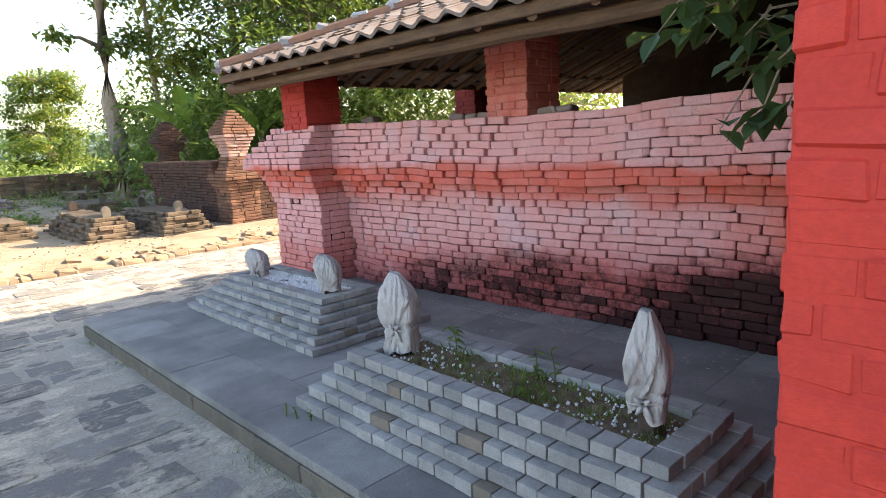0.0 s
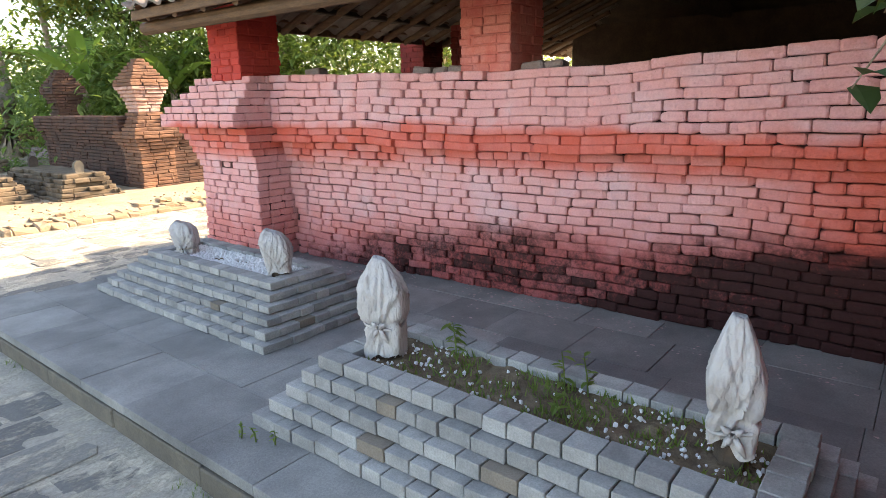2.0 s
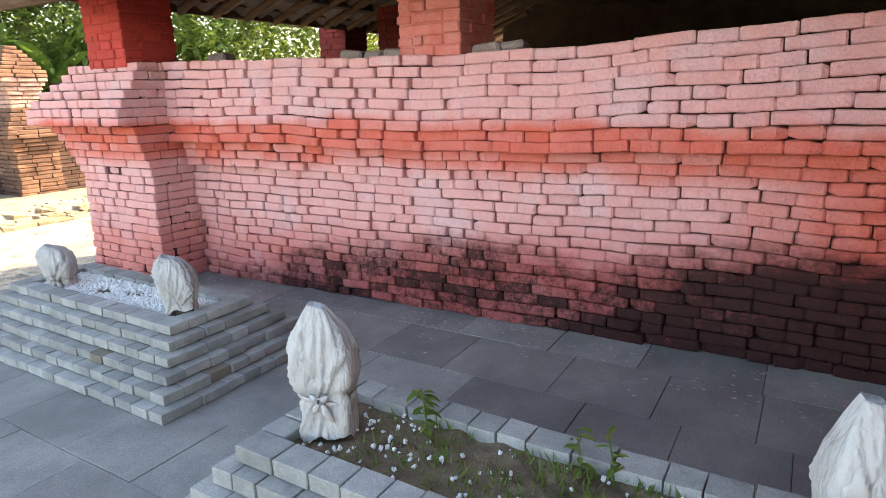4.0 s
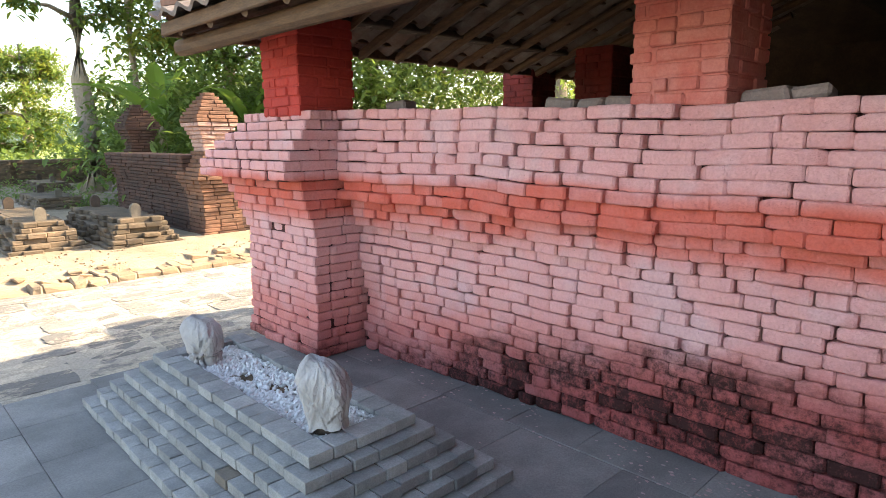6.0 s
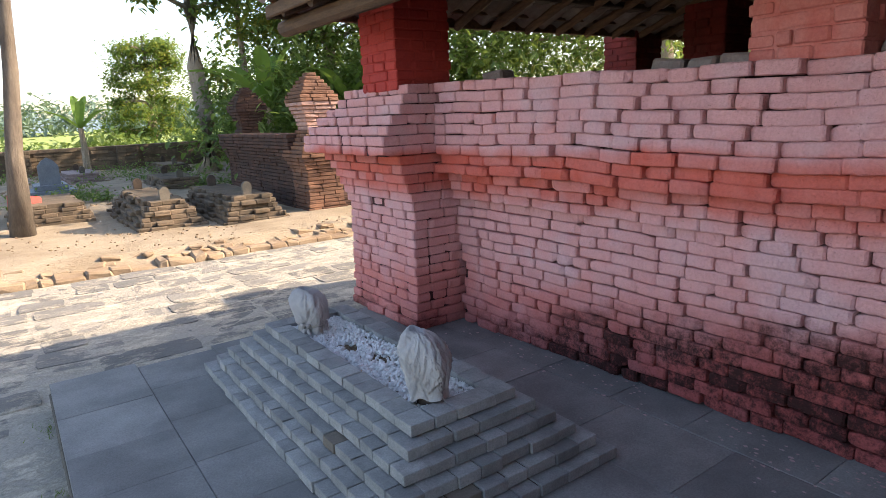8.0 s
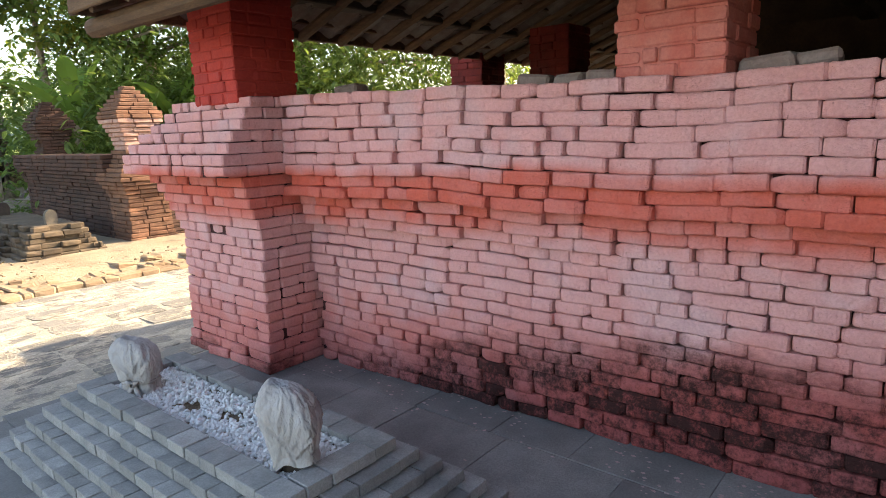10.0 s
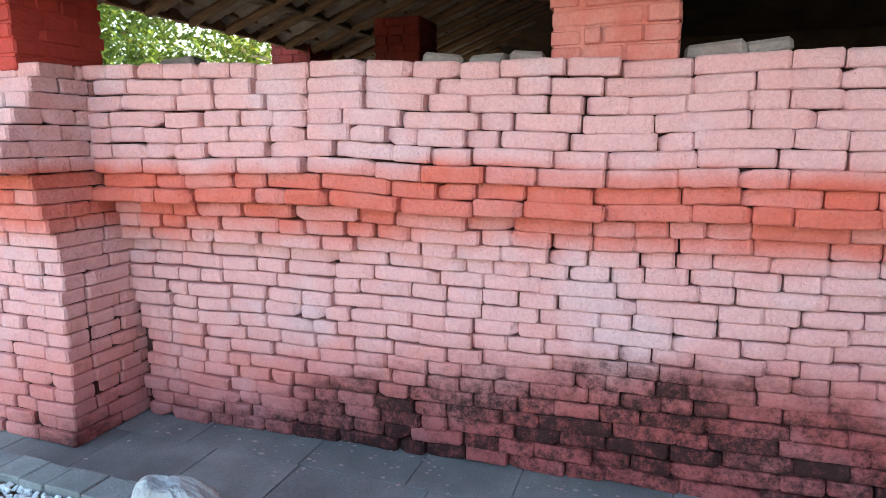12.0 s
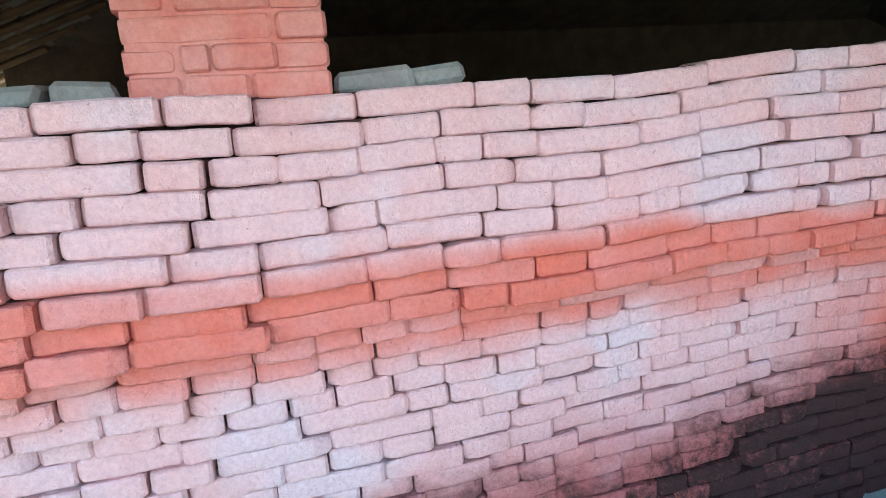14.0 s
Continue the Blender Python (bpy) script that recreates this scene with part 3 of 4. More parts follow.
def build_weeds():
    rng = random.Random(21)

    def weed(x, y, z, h, leaves, size, name="weed", label="small leafy green weed with thin stem"):
        w = thing(name, label, "plant", "weeds at the tomb", at=(x, y, z))
        bm = bmesh.new()
        top = Vector((rng.uniform(-0.02, 0.02), rng.uniform(-0.02, 0.02), h))
        tube(bm, ((0, 0, -0.02), top * 0.5 + Vector((0.006, 0, 0)), top), (0.0035, 0.003, 0.002), 5)
        part("stem", bm, M_GRASS, w)
        bm = bmesh.new()
        for k in range(leaves):
            t = 0.25 + 0.75 * k / max(1, leaves - 1)
            leaf(bm, top * t, rng.uniform(0, 6.3), rng.uniform(-0.5, 0.5), size * rng.uniform(0.7, 1.2), 0.4)
        part("leaves", bm, M_GRASS, w)

    for x, y, h, n in ((2.77, 3.13, 0.17, 20), (2.80, 2.68, 0.14, 8), (2.82, 2.60, 0.14, 8), (2.62, 2.6, 0.08, 8)):
        weed(x, y, 0.235, h, n, 0.05)
    for x, y in ((2.17, 3.62), (2.20, 3.55), (2.15, 3.69)):
        weed(x, y, 0.0, 0.06, 14, 0.02)
    bm = bmesh.new()
    for _ in range(1300):
        y = AREA_B[2] + (AREA_B[3] - AREA_B[2]) * rng.betavariate(1.6, 2.2)
        x = rng.uniform(AREA_B[0] + 0.01, AREA_B[1] - 0.01)
        if noise.noise((x * 7, y * 7, 2)) < -0.12:
            continue
        a, h = rng.uniform(0, 6.3), rng.uniform(0.012, 0.045)
        p = Vector((x, y, AREA_B[4]))
        d = Vector((math.cos(a), math.sin(a), 0)) * 0.004
        t = p + Vector((rng.uniform(-0.02, 0.02), rng.uniform(-0.02, 0.02), h))
        bm.faces.new([bm.verts.new(v) for v in (p - d, p + d, t)])
    tagged(part("grass", bm, M_GRASS, None), "short sparse green grass on the grave bed", "grass", kind="stuff")
    bm = bmesh.new()
    for _ in range(900):
        y = rng.uniform(2.2, 6.4)
        if noise.noise((y * 1.3, 5, 2)) < 0.05:
            continue
        x = PLAT[0] - abs(rng.gauss(0.02, 0.05)) - 0.01
        a, h = rng.uniform(0, 6.3), rng.uniform(0.01, 0.04)
        p = Vector((x, y, PAVE_Z - 0.01))
        d = Vector((math.cos(a), math.sin(a), 0)) * 0.003
        bm.faces.new([bm.verts.new(v) for v in (p - d, p + d, p + Vector((rng.uniform(-0.02, 0.02), rng.uniform(-0.02, 0.02), h)))])
    tagged(part("kerb_grass", bm, M_GRASS, None), "thin dry grass tufts along the platform kerb", "grass", kind="stuff")


def leaf(bm, p, az, pitch, ln, ratio=0.45, droop=0.25):
    """A pointed leaf of two folded halves, from its foot p."""
    d = Vector((math.cos(az) * math.cos(pitch), math.sin(az) * math.cos(pitch), math.sin(pitch)))
    s = d.cross(Vector((0, 0, 1)))
    s = s.normalized() if s.length > 0.01 else Vector((1, 0, 0))
    up = s.cross(d)
    w = ln * ratio / 2
    p = Vector(p)
    mid = [p, p + d * ln * 0.35, p + d * ln * 0.7 - Vector((0, 0, droop * ln * 0.2)), p + d * ln - Vector((0, 0, droop * ln * 0.6))]
    c = [bm.verts.new(v) for v in mid]
    for sg in (-1, 1):
        a = bm.verts.new(mid[1] + s * w * sg + up * w * 0.35)
        b = bm.verts.new(mid[2] + s * w * 0.8 * sg + up * w * 0.3)
        f = [(c[0], c[1], a), (c[1], c[2], b, a), (c[2], c[3], b)]
        for q in f:
            bm.faces.new(q if sg > 0 else q[::-1])


build_weeds()


def build_flakes():
    """Chips of paint and dust fallen along the wall's foot."""
    rng = random.Random(61)
    bm = bmesh.new()
    for _ in range(520):
        y = rng.uniform(1.2, 5.85)
        x = 4.24 - abs(rng.gauss(0, 0.22))
        if x < 3.45 or noise.noise((x * 4, y * 3, 6)) < -0.05:
            continue
        r0 = rng.uniform(0.002, 0.008)
        n = rng.randint(4, 6)
        bm.faces.new([bm.verts.new((x + r0 * rng.uniform(0.6, 1.4) * math.cos(6.283 * k / n), y + r0 * 1.5 * rng.uniform(0.6, 1.4) * math.sin(6.283 * k / n), 0.004)) for k in range(n)])
    tagged(part("paint_flakes", bm, M_FLAKE, None), "pink paint flakes and dust below the wall", "flakes", kind="stuff")


build_flakes()

# ---- the painted brick wall ----
WALL_Y0, WALL_Y1 = -2.2, 5.95
COURSES, CH = 26, 0.0553


def wall_face(k, y):
    """The x of the wall's face at course k."""
    z = (k + 0.5) * CH
    x = lerp_table(z, ((0.0, 4.265), (0.35, 4.285), (0.62, 4.275), (0.80, 4.25), (0.86, 4.235), (0.90, 4.205), (0.95, 4.17), (1.0, 4.15), (1.06, 4.125), (1.2, 4.13), (1.32, 4.16), (1.45, 4.20)))
    low = max(0.0, min(1.0, (0.95 - z) / 0.35))
    x += low * lerp_table(y, ((2.0, 0.07), (3.4, 0.02), (4.5, -0.035), (5.95, -0.10)))
    if z > 0.80:
        x -= (1 - low) * 0.125 * max(0.0, min(1.0, (y - 3.9) / 1.4))
    if 15 <= k <= 19:
        x -= (0.016, -0.014, 0.032, -0.008, 0.018)[k - 15] * (0.6 + noise.noise((y * 2.2, k, 5)))
    return x + 0.012 * noise.noise((y * 1.4, z * 2.5, 3))


def wall_sag(k, y):
    """How far the course has settled from level."""
    t = k / COURSES
    s = 0.034 * math.sin(y * 1.15 + 0.6) * t + 0.013 * noise.noise((y * 2.6, k * 0.14, 2)) + 0.022 * noise.noise((y * 0.9, k * 0.10, 8))
    return s - 0.035 * t * max(0, min(1, (y - 4.0) / 1.5)) + 0.015 * t * max(0, min(1.0, (3.4 - y)))


def build_wall():
    wall = thing("wall_pavilion", "sagging lime-washed pink and red brick wall, mouldy foot", "wall", kind="structure")
    bm = bmesh.new()
    ys = [WALL_Y0 + (WALL_Y1 - WALL_Y0) * i / 48 for i in range(49)]
    grid = []
    for k in range(COURSES):
        for dz in (0.04, 0.96):
            top = min(1.0, 0.9 + (COURSES - k) * 0.1)
            grid.append([bm.verts.new((wall_face(k, y) + 0.05, y, (k + dz * top) * CH + wall_sag(k, y))) for y in ys])
    grid.append([bm.verts.new((4.55, y, (COURSES - 0.1) * CH + wall_sag(COURSES - 1, y))) for y in ys])
    for p, q in zip(grid, grid[1:]):
        for i in range(48):
            bm.faces.new((p[i + 1], p[i], q[i], q[i + 1]))
    part("core", bm, M_CORE, wall, "red mortar in the joints, darkened for shade")
    rng = random.Random(42)
    lens = (0.10, 0.125, 0.155, 0.20, 0.245)
    var = brick_variants(M_BRICK, "brick", 0.11, CH - 0.003, lens, 9, wear=1.0)
    rest = bmesh.new()
    chosen = []
    for k in range(COURSES):
        y = WALL_Y1 - rng.uniform(0, 0.12)
        while y > WALL_Y0:
            ln = rng.choices(lens, (1, 3, 3, 2, 3) if k > 16 else (2, 4, 3, 2, 1.6))[0]
            c = y - ln / 2
            y -= ln + rng.choice((0.0, 0.001, 0.002, 0.006))
            if k == COURSES - 1 and (rng.random() < 0.04 and c > 2.6):
                continue
            loose = rng.random() < 0.07
            dx = rng.gauss(0, 0.0032) + (rng.uniform(0.006, 0.016) if loose else 0)
            if k == 17 and rng.random() < 0.45:
                dx -= rng.uniform(0.008, 0.022)
            slope = math.degrees((wall_sag(k, c + 0.1) - wall_sag(k, c - 0.1)) / 0.2)
            m = pose(wall_face(k, c) + 0.055 + dx, c, (k + 0.5) * CH + wall_sag(k, c) + rng.uniform(-0.002, 0.002), slope + rng.gauss(0, 0.55), rng.gauss(0, 0.9), rng.gauss(0, 0.6))
            if 3.0 < c < 4.78 and len(chosen) < 300:
                chosen.append((ln, m))
            else:
                worn_brick(rest, (0.11, ln, CH - 0.003), m, rng)
    for ln, m in chosen:
        piece("brick", rng.choice(var[ln]), m, wall)
    tagged(part("bricks", rest, M_BRICK_J, wall), kind="stuff")
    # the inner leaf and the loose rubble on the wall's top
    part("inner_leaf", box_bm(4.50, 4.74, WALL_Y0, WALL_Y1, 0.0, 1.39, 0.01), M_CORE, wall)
    for i, (y, ln) in enumerate(((5.72, 0.15), (4.59, 0.14), (4.42, 0.13), (4.30, 0.12), (3.71, 0.17), (3.58, 0.12))):
        bm = bmesh.new()
        block(bm, (0.11, ln, 0.05), 0.012, jit=0.008, rng=rng)
        ob = new("loose_brick", link_mesh("loose_brick", bm, M_RUBBLE))
        k = COURSES - 1
        ob.matrix_world = pose(4.36, y, COURSES * CH + wall_sag(k, y) + 0.02, rng.uniform(-4, 4), rng.uniform(-3, 3), rng.uniform(-20, 20))
        tagged(ob, "loose grey brick lying on the wall's top", "brick", "loose bricks on the wall")


def build_pier(name, label, x0, x1, y0, y1, courses, z0=0.0, kind="", mat=M_PILLAR, group="", ch=0.0553, jit=0.006, grow=None, category="pillar", inset=0.03, south=1.0):
    """A square brick pier of bonded courses round a core; grow(k) widens course k on each side."""
    st = thing(name, label, category, group, kind, at=((x0 + x1) / 2, (y0 + y1) / 2, z0))
    rng = random.Random(int(y0 * 100) + courses)
    w, d = x1 - x0, y1 - y0
    lens = (0.10, 0.125, 0.155, 0.20, 0.245)
    plain = mat in (M_PIER, M_PILLAR, M_PILLAR_PINK, M_PILLAR_SHADED)
    var = brick_variants(mat, "brick", 0.10, ch - (0.006 if plain else 0.003), lens, 3, 0.006, 0.003, 0.0 if mat is M_PIER else 0.8)
    bm = bmesh.new()
    gap = inset if mat is M_PIER else 0.016 if plain else 0.036
    if grow:
        rings = []
        for k in range(courses):
            gk = grow(k)
            hx, hn, hs = w / 2 + gk - gap / 2, d / 2 + gk - gap / 2, d / 2 + gk * (south if gk > 0 else 1) - gap / 2
            for z in (k * ch, (k + 1) * ch):
                rings.append([bm.verts.new((u * hx, hn if v > 0 else -hs, z)) for u, v in ((-1, -1), (1, -1), (1, 1), (-1, 1))])
        for p, q in zip(rings, rings[1:]):
            for i in range(4):
                bm.faces.new((p[i], p[(i + 1) % 4], q[(i + 1) % 4], q[i]))
        bm.faces.new(rings[0][::-1]), bm.faces.new(rings[-1])
    else:
        block(bm, (w - gap, d - gap, courses * ch), 0.001, Matrix.Translation((0, 0, courses * ch / 2)))
    part("core", bm, mat if plain else M_CORE, st)
    for k in range(courses):
        g = grow(k) if grow else 0.0
        gs = g * south if g > 0 else g
        hx, hy, cy = w / 2 + g, d / 2 + (g + gs) / 2, (g - gs) / 2
        for side in range(4):
            length = 2 * (hy if side % 2 == 0 else hx) - (0.0 if side % 2 == k % 2 else 0.2)
            p = -length / 2
            while p < length / 2 - 0.04:
                ln = min(rng.choice(lens), length / 2 - p)
                if length / 2 - (p + ln) < 0.05:
                    ln = length / 2 - p
                best = min(lens, key=lambda v: abs(v - ln))
                c = p + ln / 2
                j = rng.gauss(0, jit * 0.5)
                zc = (k + 0.5) * ch
                if side == 0:
                    m = pose(-hx + 0.05 + j, c, zc)
                elif side == 2:
                    m = pose(hx - 0.05 + j, c, zc)
                elif side == 1:
                    m = pose(c, -hy + 0.05 + j, zc, 0, 0, 90)
                else:
                    m = pose(c, hy - 0.05 + j, zc, 0, 0, 90)
                piece("brick", rng.choice(var[best]), Matrix.Translation((0, cy, 0)) @ m @ pose(0, 0, 0, rng.gauss(0, 0.6), rng.gauss(0, 0.8), rng.gauss(0, 0.8)) @ Matrix.Diagonal((1, (ln - 0.005) / best, 1, 1)), st)
                p += ln
    return st


def pilaster_grow(k):
    return lerp_table(k, ((0, 0.015), (2, 0.0), (12, -0.012), (13, 0.0), (15, 0.035), (16, 0.055), (17, 0.075), (18, 0.10), (19, 0.20), (20.5, 0.205), (21, 0.17), (22, 0.125), (23, 0.075), (24, 0.025), (25, -0.02)))


build_wall()
build_pier("wall_pilaster", "flaring lime-washed pink brick pilaster under the pillar", 3.86, 4.50, 5.91, 6.72, 26, mat=M_BRICK, kind="structure", grow=pilaster_grow, category="pilaster", south=0.3, jit=0.009)
build_pier("brick_pillar", "red painted brick pillar under the roof beam", 3.87, 4.25, 6.02, 6.43, 10, 26 * 0.0553 - 0.03, mat=M_PILLAR, group="pavilion pillars")
build_pier("brick_pillar", "pinkish red brick pillar with rough mortar joints", 4.24, 4.62, 3.82, 4.20, 11, 26 * 0.0553 - 0.05, mat=M_PILLAR_PINK, group="pavilion pillars", jit=0.012)
build_pier("brick_pillar", "red painted brick pillar under the roof beam", 4.24, 4.62, 1.05, 1.43, 11, 26 * 0.0553 - 0.03, mat=M_PILLAR, group="pavilion pillars")
build_pier("gate_pier", "smooth red painted brick gate pier", 1.78, 1.98, 0.75, 1.445, 32, PAVE_Z, mat=M_PIER, ch=0.068, jit=0.0025, category="pier", inset=0.009)
# added wall, out of view, that darkens the south end and bounces red
tagged(part("wall_gate", box_bm(1.98, 4.2, 0.55, 0.75, -0.17, 3.2, 0.01), M_PIER, None), "unseen red wall added beside the gate pier to block light", "wall", kind="structure")
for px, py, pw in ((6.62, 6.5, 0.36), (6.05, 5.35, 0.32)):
    build_pier("brick_pillar", "red brick pillar inside the pavilion, darkened for shade", px, px + pw, py, py + pw, 35, 0.0, mat=M_PILLAR_SHADED, group="pavilion pillars")



# ---- the pavilion's roof and inside ----
EAVE = (3.36, 10.2, -4.5, 6.54)   # x0, x1, y0, y1 of the eaves
EZ, SLOPE = 1.90, 0.37


def roof_z(x, y):
    return EZ + SLOPE * min(x - EAVE[0], EAVE[1] - x, EAVE[3] - y, y - EAVE[2])


def build_roof():
    roof = thing("roof_pavilion", "low hipped roof of weathered clay tiles on timber", "roof", kind="structure")
    rng = random.Random(8)
    x0, x1, y0, y1 = EAVE
    half = (x1 - x0) / 2
    top = EZ + SLOPE * half
    r0, r1 = (x0 + half, y0 + half, top), (x0 + half, y1 - half, top)
    corners = ((x0, y0, EZ), (x1, y0, EZ), (x1, y1, EZ), (x0, y1, EZ))
    bm = bmesh.new()
    for dz in (0.0, 0.03):
        c = [bm.verts.new((p[0], p[1], p[2] + dz)) for p in corners]
        a, b = bm.verts.new((r0[0], r0[1], r0[2] + dz)), bm.verts.new((r1[0], r1[1], r1[2] + dz))
        for q in ((c[0], c[1], a), (c[1], c[2], b, a), (c[2], c[3], b), (c[3], c[0], a, b)):
            bm.faces.new(q)
    part("boarding", bm, M_DARKWOOD, roof, "dark boards under the tiles")
    # tiles: wavy rows on the two slopes that face the yard
    tiles = bmesh.new()

    def tile(p, along, up, w, ln):
        n = along.cross(up)
        prev = None
        for i in range(7):
            u = i / 6
            hgt = 0.020 * math.cos(u * 2 * math.pi) + 0.012
            a = tiles.verts.new(p + along * (w * u) + n * (hgt + 0.030))
            b = tiles.verts.new(p + along * (w * u) + up * ln + n * (hgt + 0.012))
            d = tiles.verts.new(p + along * (w * u) + n * (hgt + 0.008))
            if prev:
                tiles.faces.new((prev[0], a, b, prev[1]))
                tiles.faces.new((prev[2], d, a, prev[0]))
            prev = (a, b, d)

    ca = 1 / math.sqrt(1 + SLOPE * SLOPE)
    rows = 16
    for r in range(rows):
        s = r * 0.20
        y = y1 - s * ca
        while y > max(y0 + s * ca, -1.5):
            j = rng.uniform(-0.006, 0.006)
            tile(Vector((x0 - 0.06 + s * ca, y + j, EZ + 0.015 + (s - 0.06) * ca * SLOPE + rng.uniform(-0.005, 0.005))), Vector((0, -1, 0)), Vector((ca, 0, SLOPE * ca)), 0.2, 0.26)
            y -= 0.195
        x = x0 + s * ca
        while x < x1 - s * ca:
            tile(Vector((x, y1 + 0.06 - s * ca, EZ + 0.015 + (s - 0.06) * ca * SLOPE)), Vector((1, 0, 0)), Vector((0, -ca, SLOPE * ca)), 0.2, 0.26)
            x += 0.195
    tagged(part("tiles", tiles, M_TILE, roof, "weathered wavy clay tiles"), kind="stuff")
    # the hip, capped with half-round tiles and cement
    d = Vector((1, -1, SLOPE))
    for i in range(14):
        p0 = Vector((x0 + 0.02, y1 - 0.02, EZ + 0.07)) + d * (0.22 * i)
        bm = bmesh.new()
        tube(bm, (p0, p0 + d * 0.235), (0.075, 0.062), 10)
        part("ridge_tile", bm, M_RIDGE, roof)
        bm = bmesh.new()
        block(bm, (0.10, 0.16, 0.10), 0.03, Matrix.Translation(p0 + Vector((0, 0, 0.03))) @ Matrix.Rotation(radians(45), 4, "Z"), 0.02, rng)
        part("cement_joint", bm, M_CEMENT, roof)
    # rafters and battens
    y = y1 - 0.2
    while y > -2.0:
        bm = bmesh.new()
        ln = min(3.2, (y1 - y) + 0.4, half)
        rad = rng.uniform(0.028, 0.04)
        tube(bm, ((x0 + 0.0, y, EZ - 0.05), (x0 + ln * 0.5, y + rng.uniform(-0.02, 0.02), EZ - 0.055 + SLOPE * ln * 0.5), (x0 + ln, y, EZ - 0.05 + SLOPE * ln)), (rad, rad, rad), 8)
        part("rafter", bm, M_WOOD, roof)
        y -= 0.36
    x = x0 + 0.35
    while x < x1 - 0.3:
        bm = bmesh.new()
        ln = min(3.0, x - x0, x1 - x)
        tube(bm, ((x, y1 - 0.0, EZ - 0.05), (x, y1 - ln, EZ - 0.05 + SLOPE * ln)), (0.033, 0.033), 8)
        part("rafter", bm, M_WOOD, roof)
        x += 0.33
    for i in range(9):
        g = 0.1 + i * 0.3
        bm = bmesh.new()
        block(bm, (0.04, y1 - g + 1.5, 0.02), 0.003, Matrix.Translation((x0 + g, (y1 - g - 1.5) / 2, EZ - 0.008 + SLOPE * g)))
        part("batten", bm, M_WOOD, roof)
        bm = bmesh.new()
        block(bm, (x1 - x0 - 2 * g, 0.04, 0.02), 0.003, Matrix.Translation(((x0 + x1) / 2, y1 - g, EZ - 0.008 + SLOPE * g)))
        part("batten", bm, M_WOOD, roof)
    # eaves boards and plates
    bm = bmesh.new()
    block(bm, (0.035, y1 - y0, 0.065), 0.006, Matrix.Translation((x0 - 0.0, (y0 + y1) / 2, EZ - 0.028)), 0.004, rng)
    part("eaves_board", bm, M_WOOD, roof)
    bm = bmesh.new()
    block(bm, (x1 - x0, 0.035, 0.065), 0.006, Matrix.Translation(((x0 + x1) / 2, y1, EZ - 0.028)), 0.004, rng)
    part("eaves_board", bm, M_WOOD, roof)
    pts = [(x0 + 0.13 + 0.012 * noise.noise((i * 0.9, 2, 0)), y1 + 0.1 - i * 0.55, EZ - 0.10 + 0.012 * noise.noise((i * 0.8, 7, 0))) for i in range(17)]
    bm = bmesh.new()
    tube(bm, pts, [0.048 + 0.008 * noise.noise((i, 4, 1)) for i in range(17)], 10)
    part("eaves_pole", bm, M_WOOD, roof, "rough round timber along the eaves")
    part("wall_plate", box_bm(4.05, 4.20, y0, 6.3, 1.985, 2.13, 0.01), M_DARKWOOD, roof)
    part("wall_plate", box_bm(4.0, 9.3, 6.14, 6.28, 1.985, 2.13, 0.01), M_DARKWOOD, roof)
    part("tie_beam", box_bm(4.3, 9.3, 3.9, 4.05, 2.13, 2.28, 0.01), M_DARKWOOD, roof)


def build_inside():
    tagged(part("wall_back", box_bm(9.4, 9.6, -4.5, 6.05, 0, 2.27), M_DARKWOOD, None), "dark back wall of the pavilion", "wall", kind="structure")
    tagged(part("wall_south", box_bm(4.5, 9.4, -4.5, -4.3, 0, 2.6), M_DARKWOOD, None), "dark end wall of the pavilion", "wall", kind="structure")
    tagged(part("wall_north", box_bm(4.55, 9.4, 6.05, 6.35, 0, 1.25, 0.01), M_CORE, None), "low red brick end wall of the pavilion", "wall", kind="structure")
    tagged(part("floor_pavilion", box_bm(4.6, 9.4, -4.3, 6.05, -0.15, 0.02), M_SLAB, None), "dark stone floor inside the pavilion", "floor", kind="structure")


build_roof()
build_inside()

build_paving()


# ---- the yard beyond: kerb, graves, walled enclosure ----
def rough_bricks(bm, x0, x1, y0, y1, z0, courses, ch, shrink, rng, ln=0.24, jit=0.008):
    """Ring courses of raw brick, each shrunk inwards by shrink(k)."""
    for k in range(courses):
        g = shrink(k)
        a0, a1, b0, b1 = x0 + g, x1 - g, y0 + g, y1 - g
        if a1 - a0 < 0.12 or b1 - b0 < 0.12:
            break
        z = z0 + (k + 0.5) * ch
        block(bm, (a1 - a0 - 0.06, b1 - b0 - 0.06, ch), 0.004, Matrix.Translation(((a0 + a1) / 2, (b0 + b1) / 2, z)))
        for side in range(4):
            s, e = ((b0, b1), (a0, a1))[side % 2]
            p = s - rng.uniform(0, ln * 0.5)
            while p < e:
                u, v = max(p, s), min(p + ln, e)
                p += ln
                if v - u < 0.03:
                    continue
                c, j = (u + v) / 2, rng.uniform(-jit, jit)
                if side % 2 == 0:
                    q = (a0 + 0.05 + j if side == 0 else a1 - 0.05 + j, c, z)
                    size = (0.10, v - u - 0.006, ch - 0.006)
                else:
                    q = (c, b0 + 0.05 + j if side == 1 else b1 - 0.05 + j, z)
                    size = (v - u - 0.006, 0.10, ch - 0.006)
                block(bm, size, 0.007, Matrix.Translation(q) @ Matrix.Rotation(rng.gauss(0, 0.02), 4, "Z"), 0.004, rng)


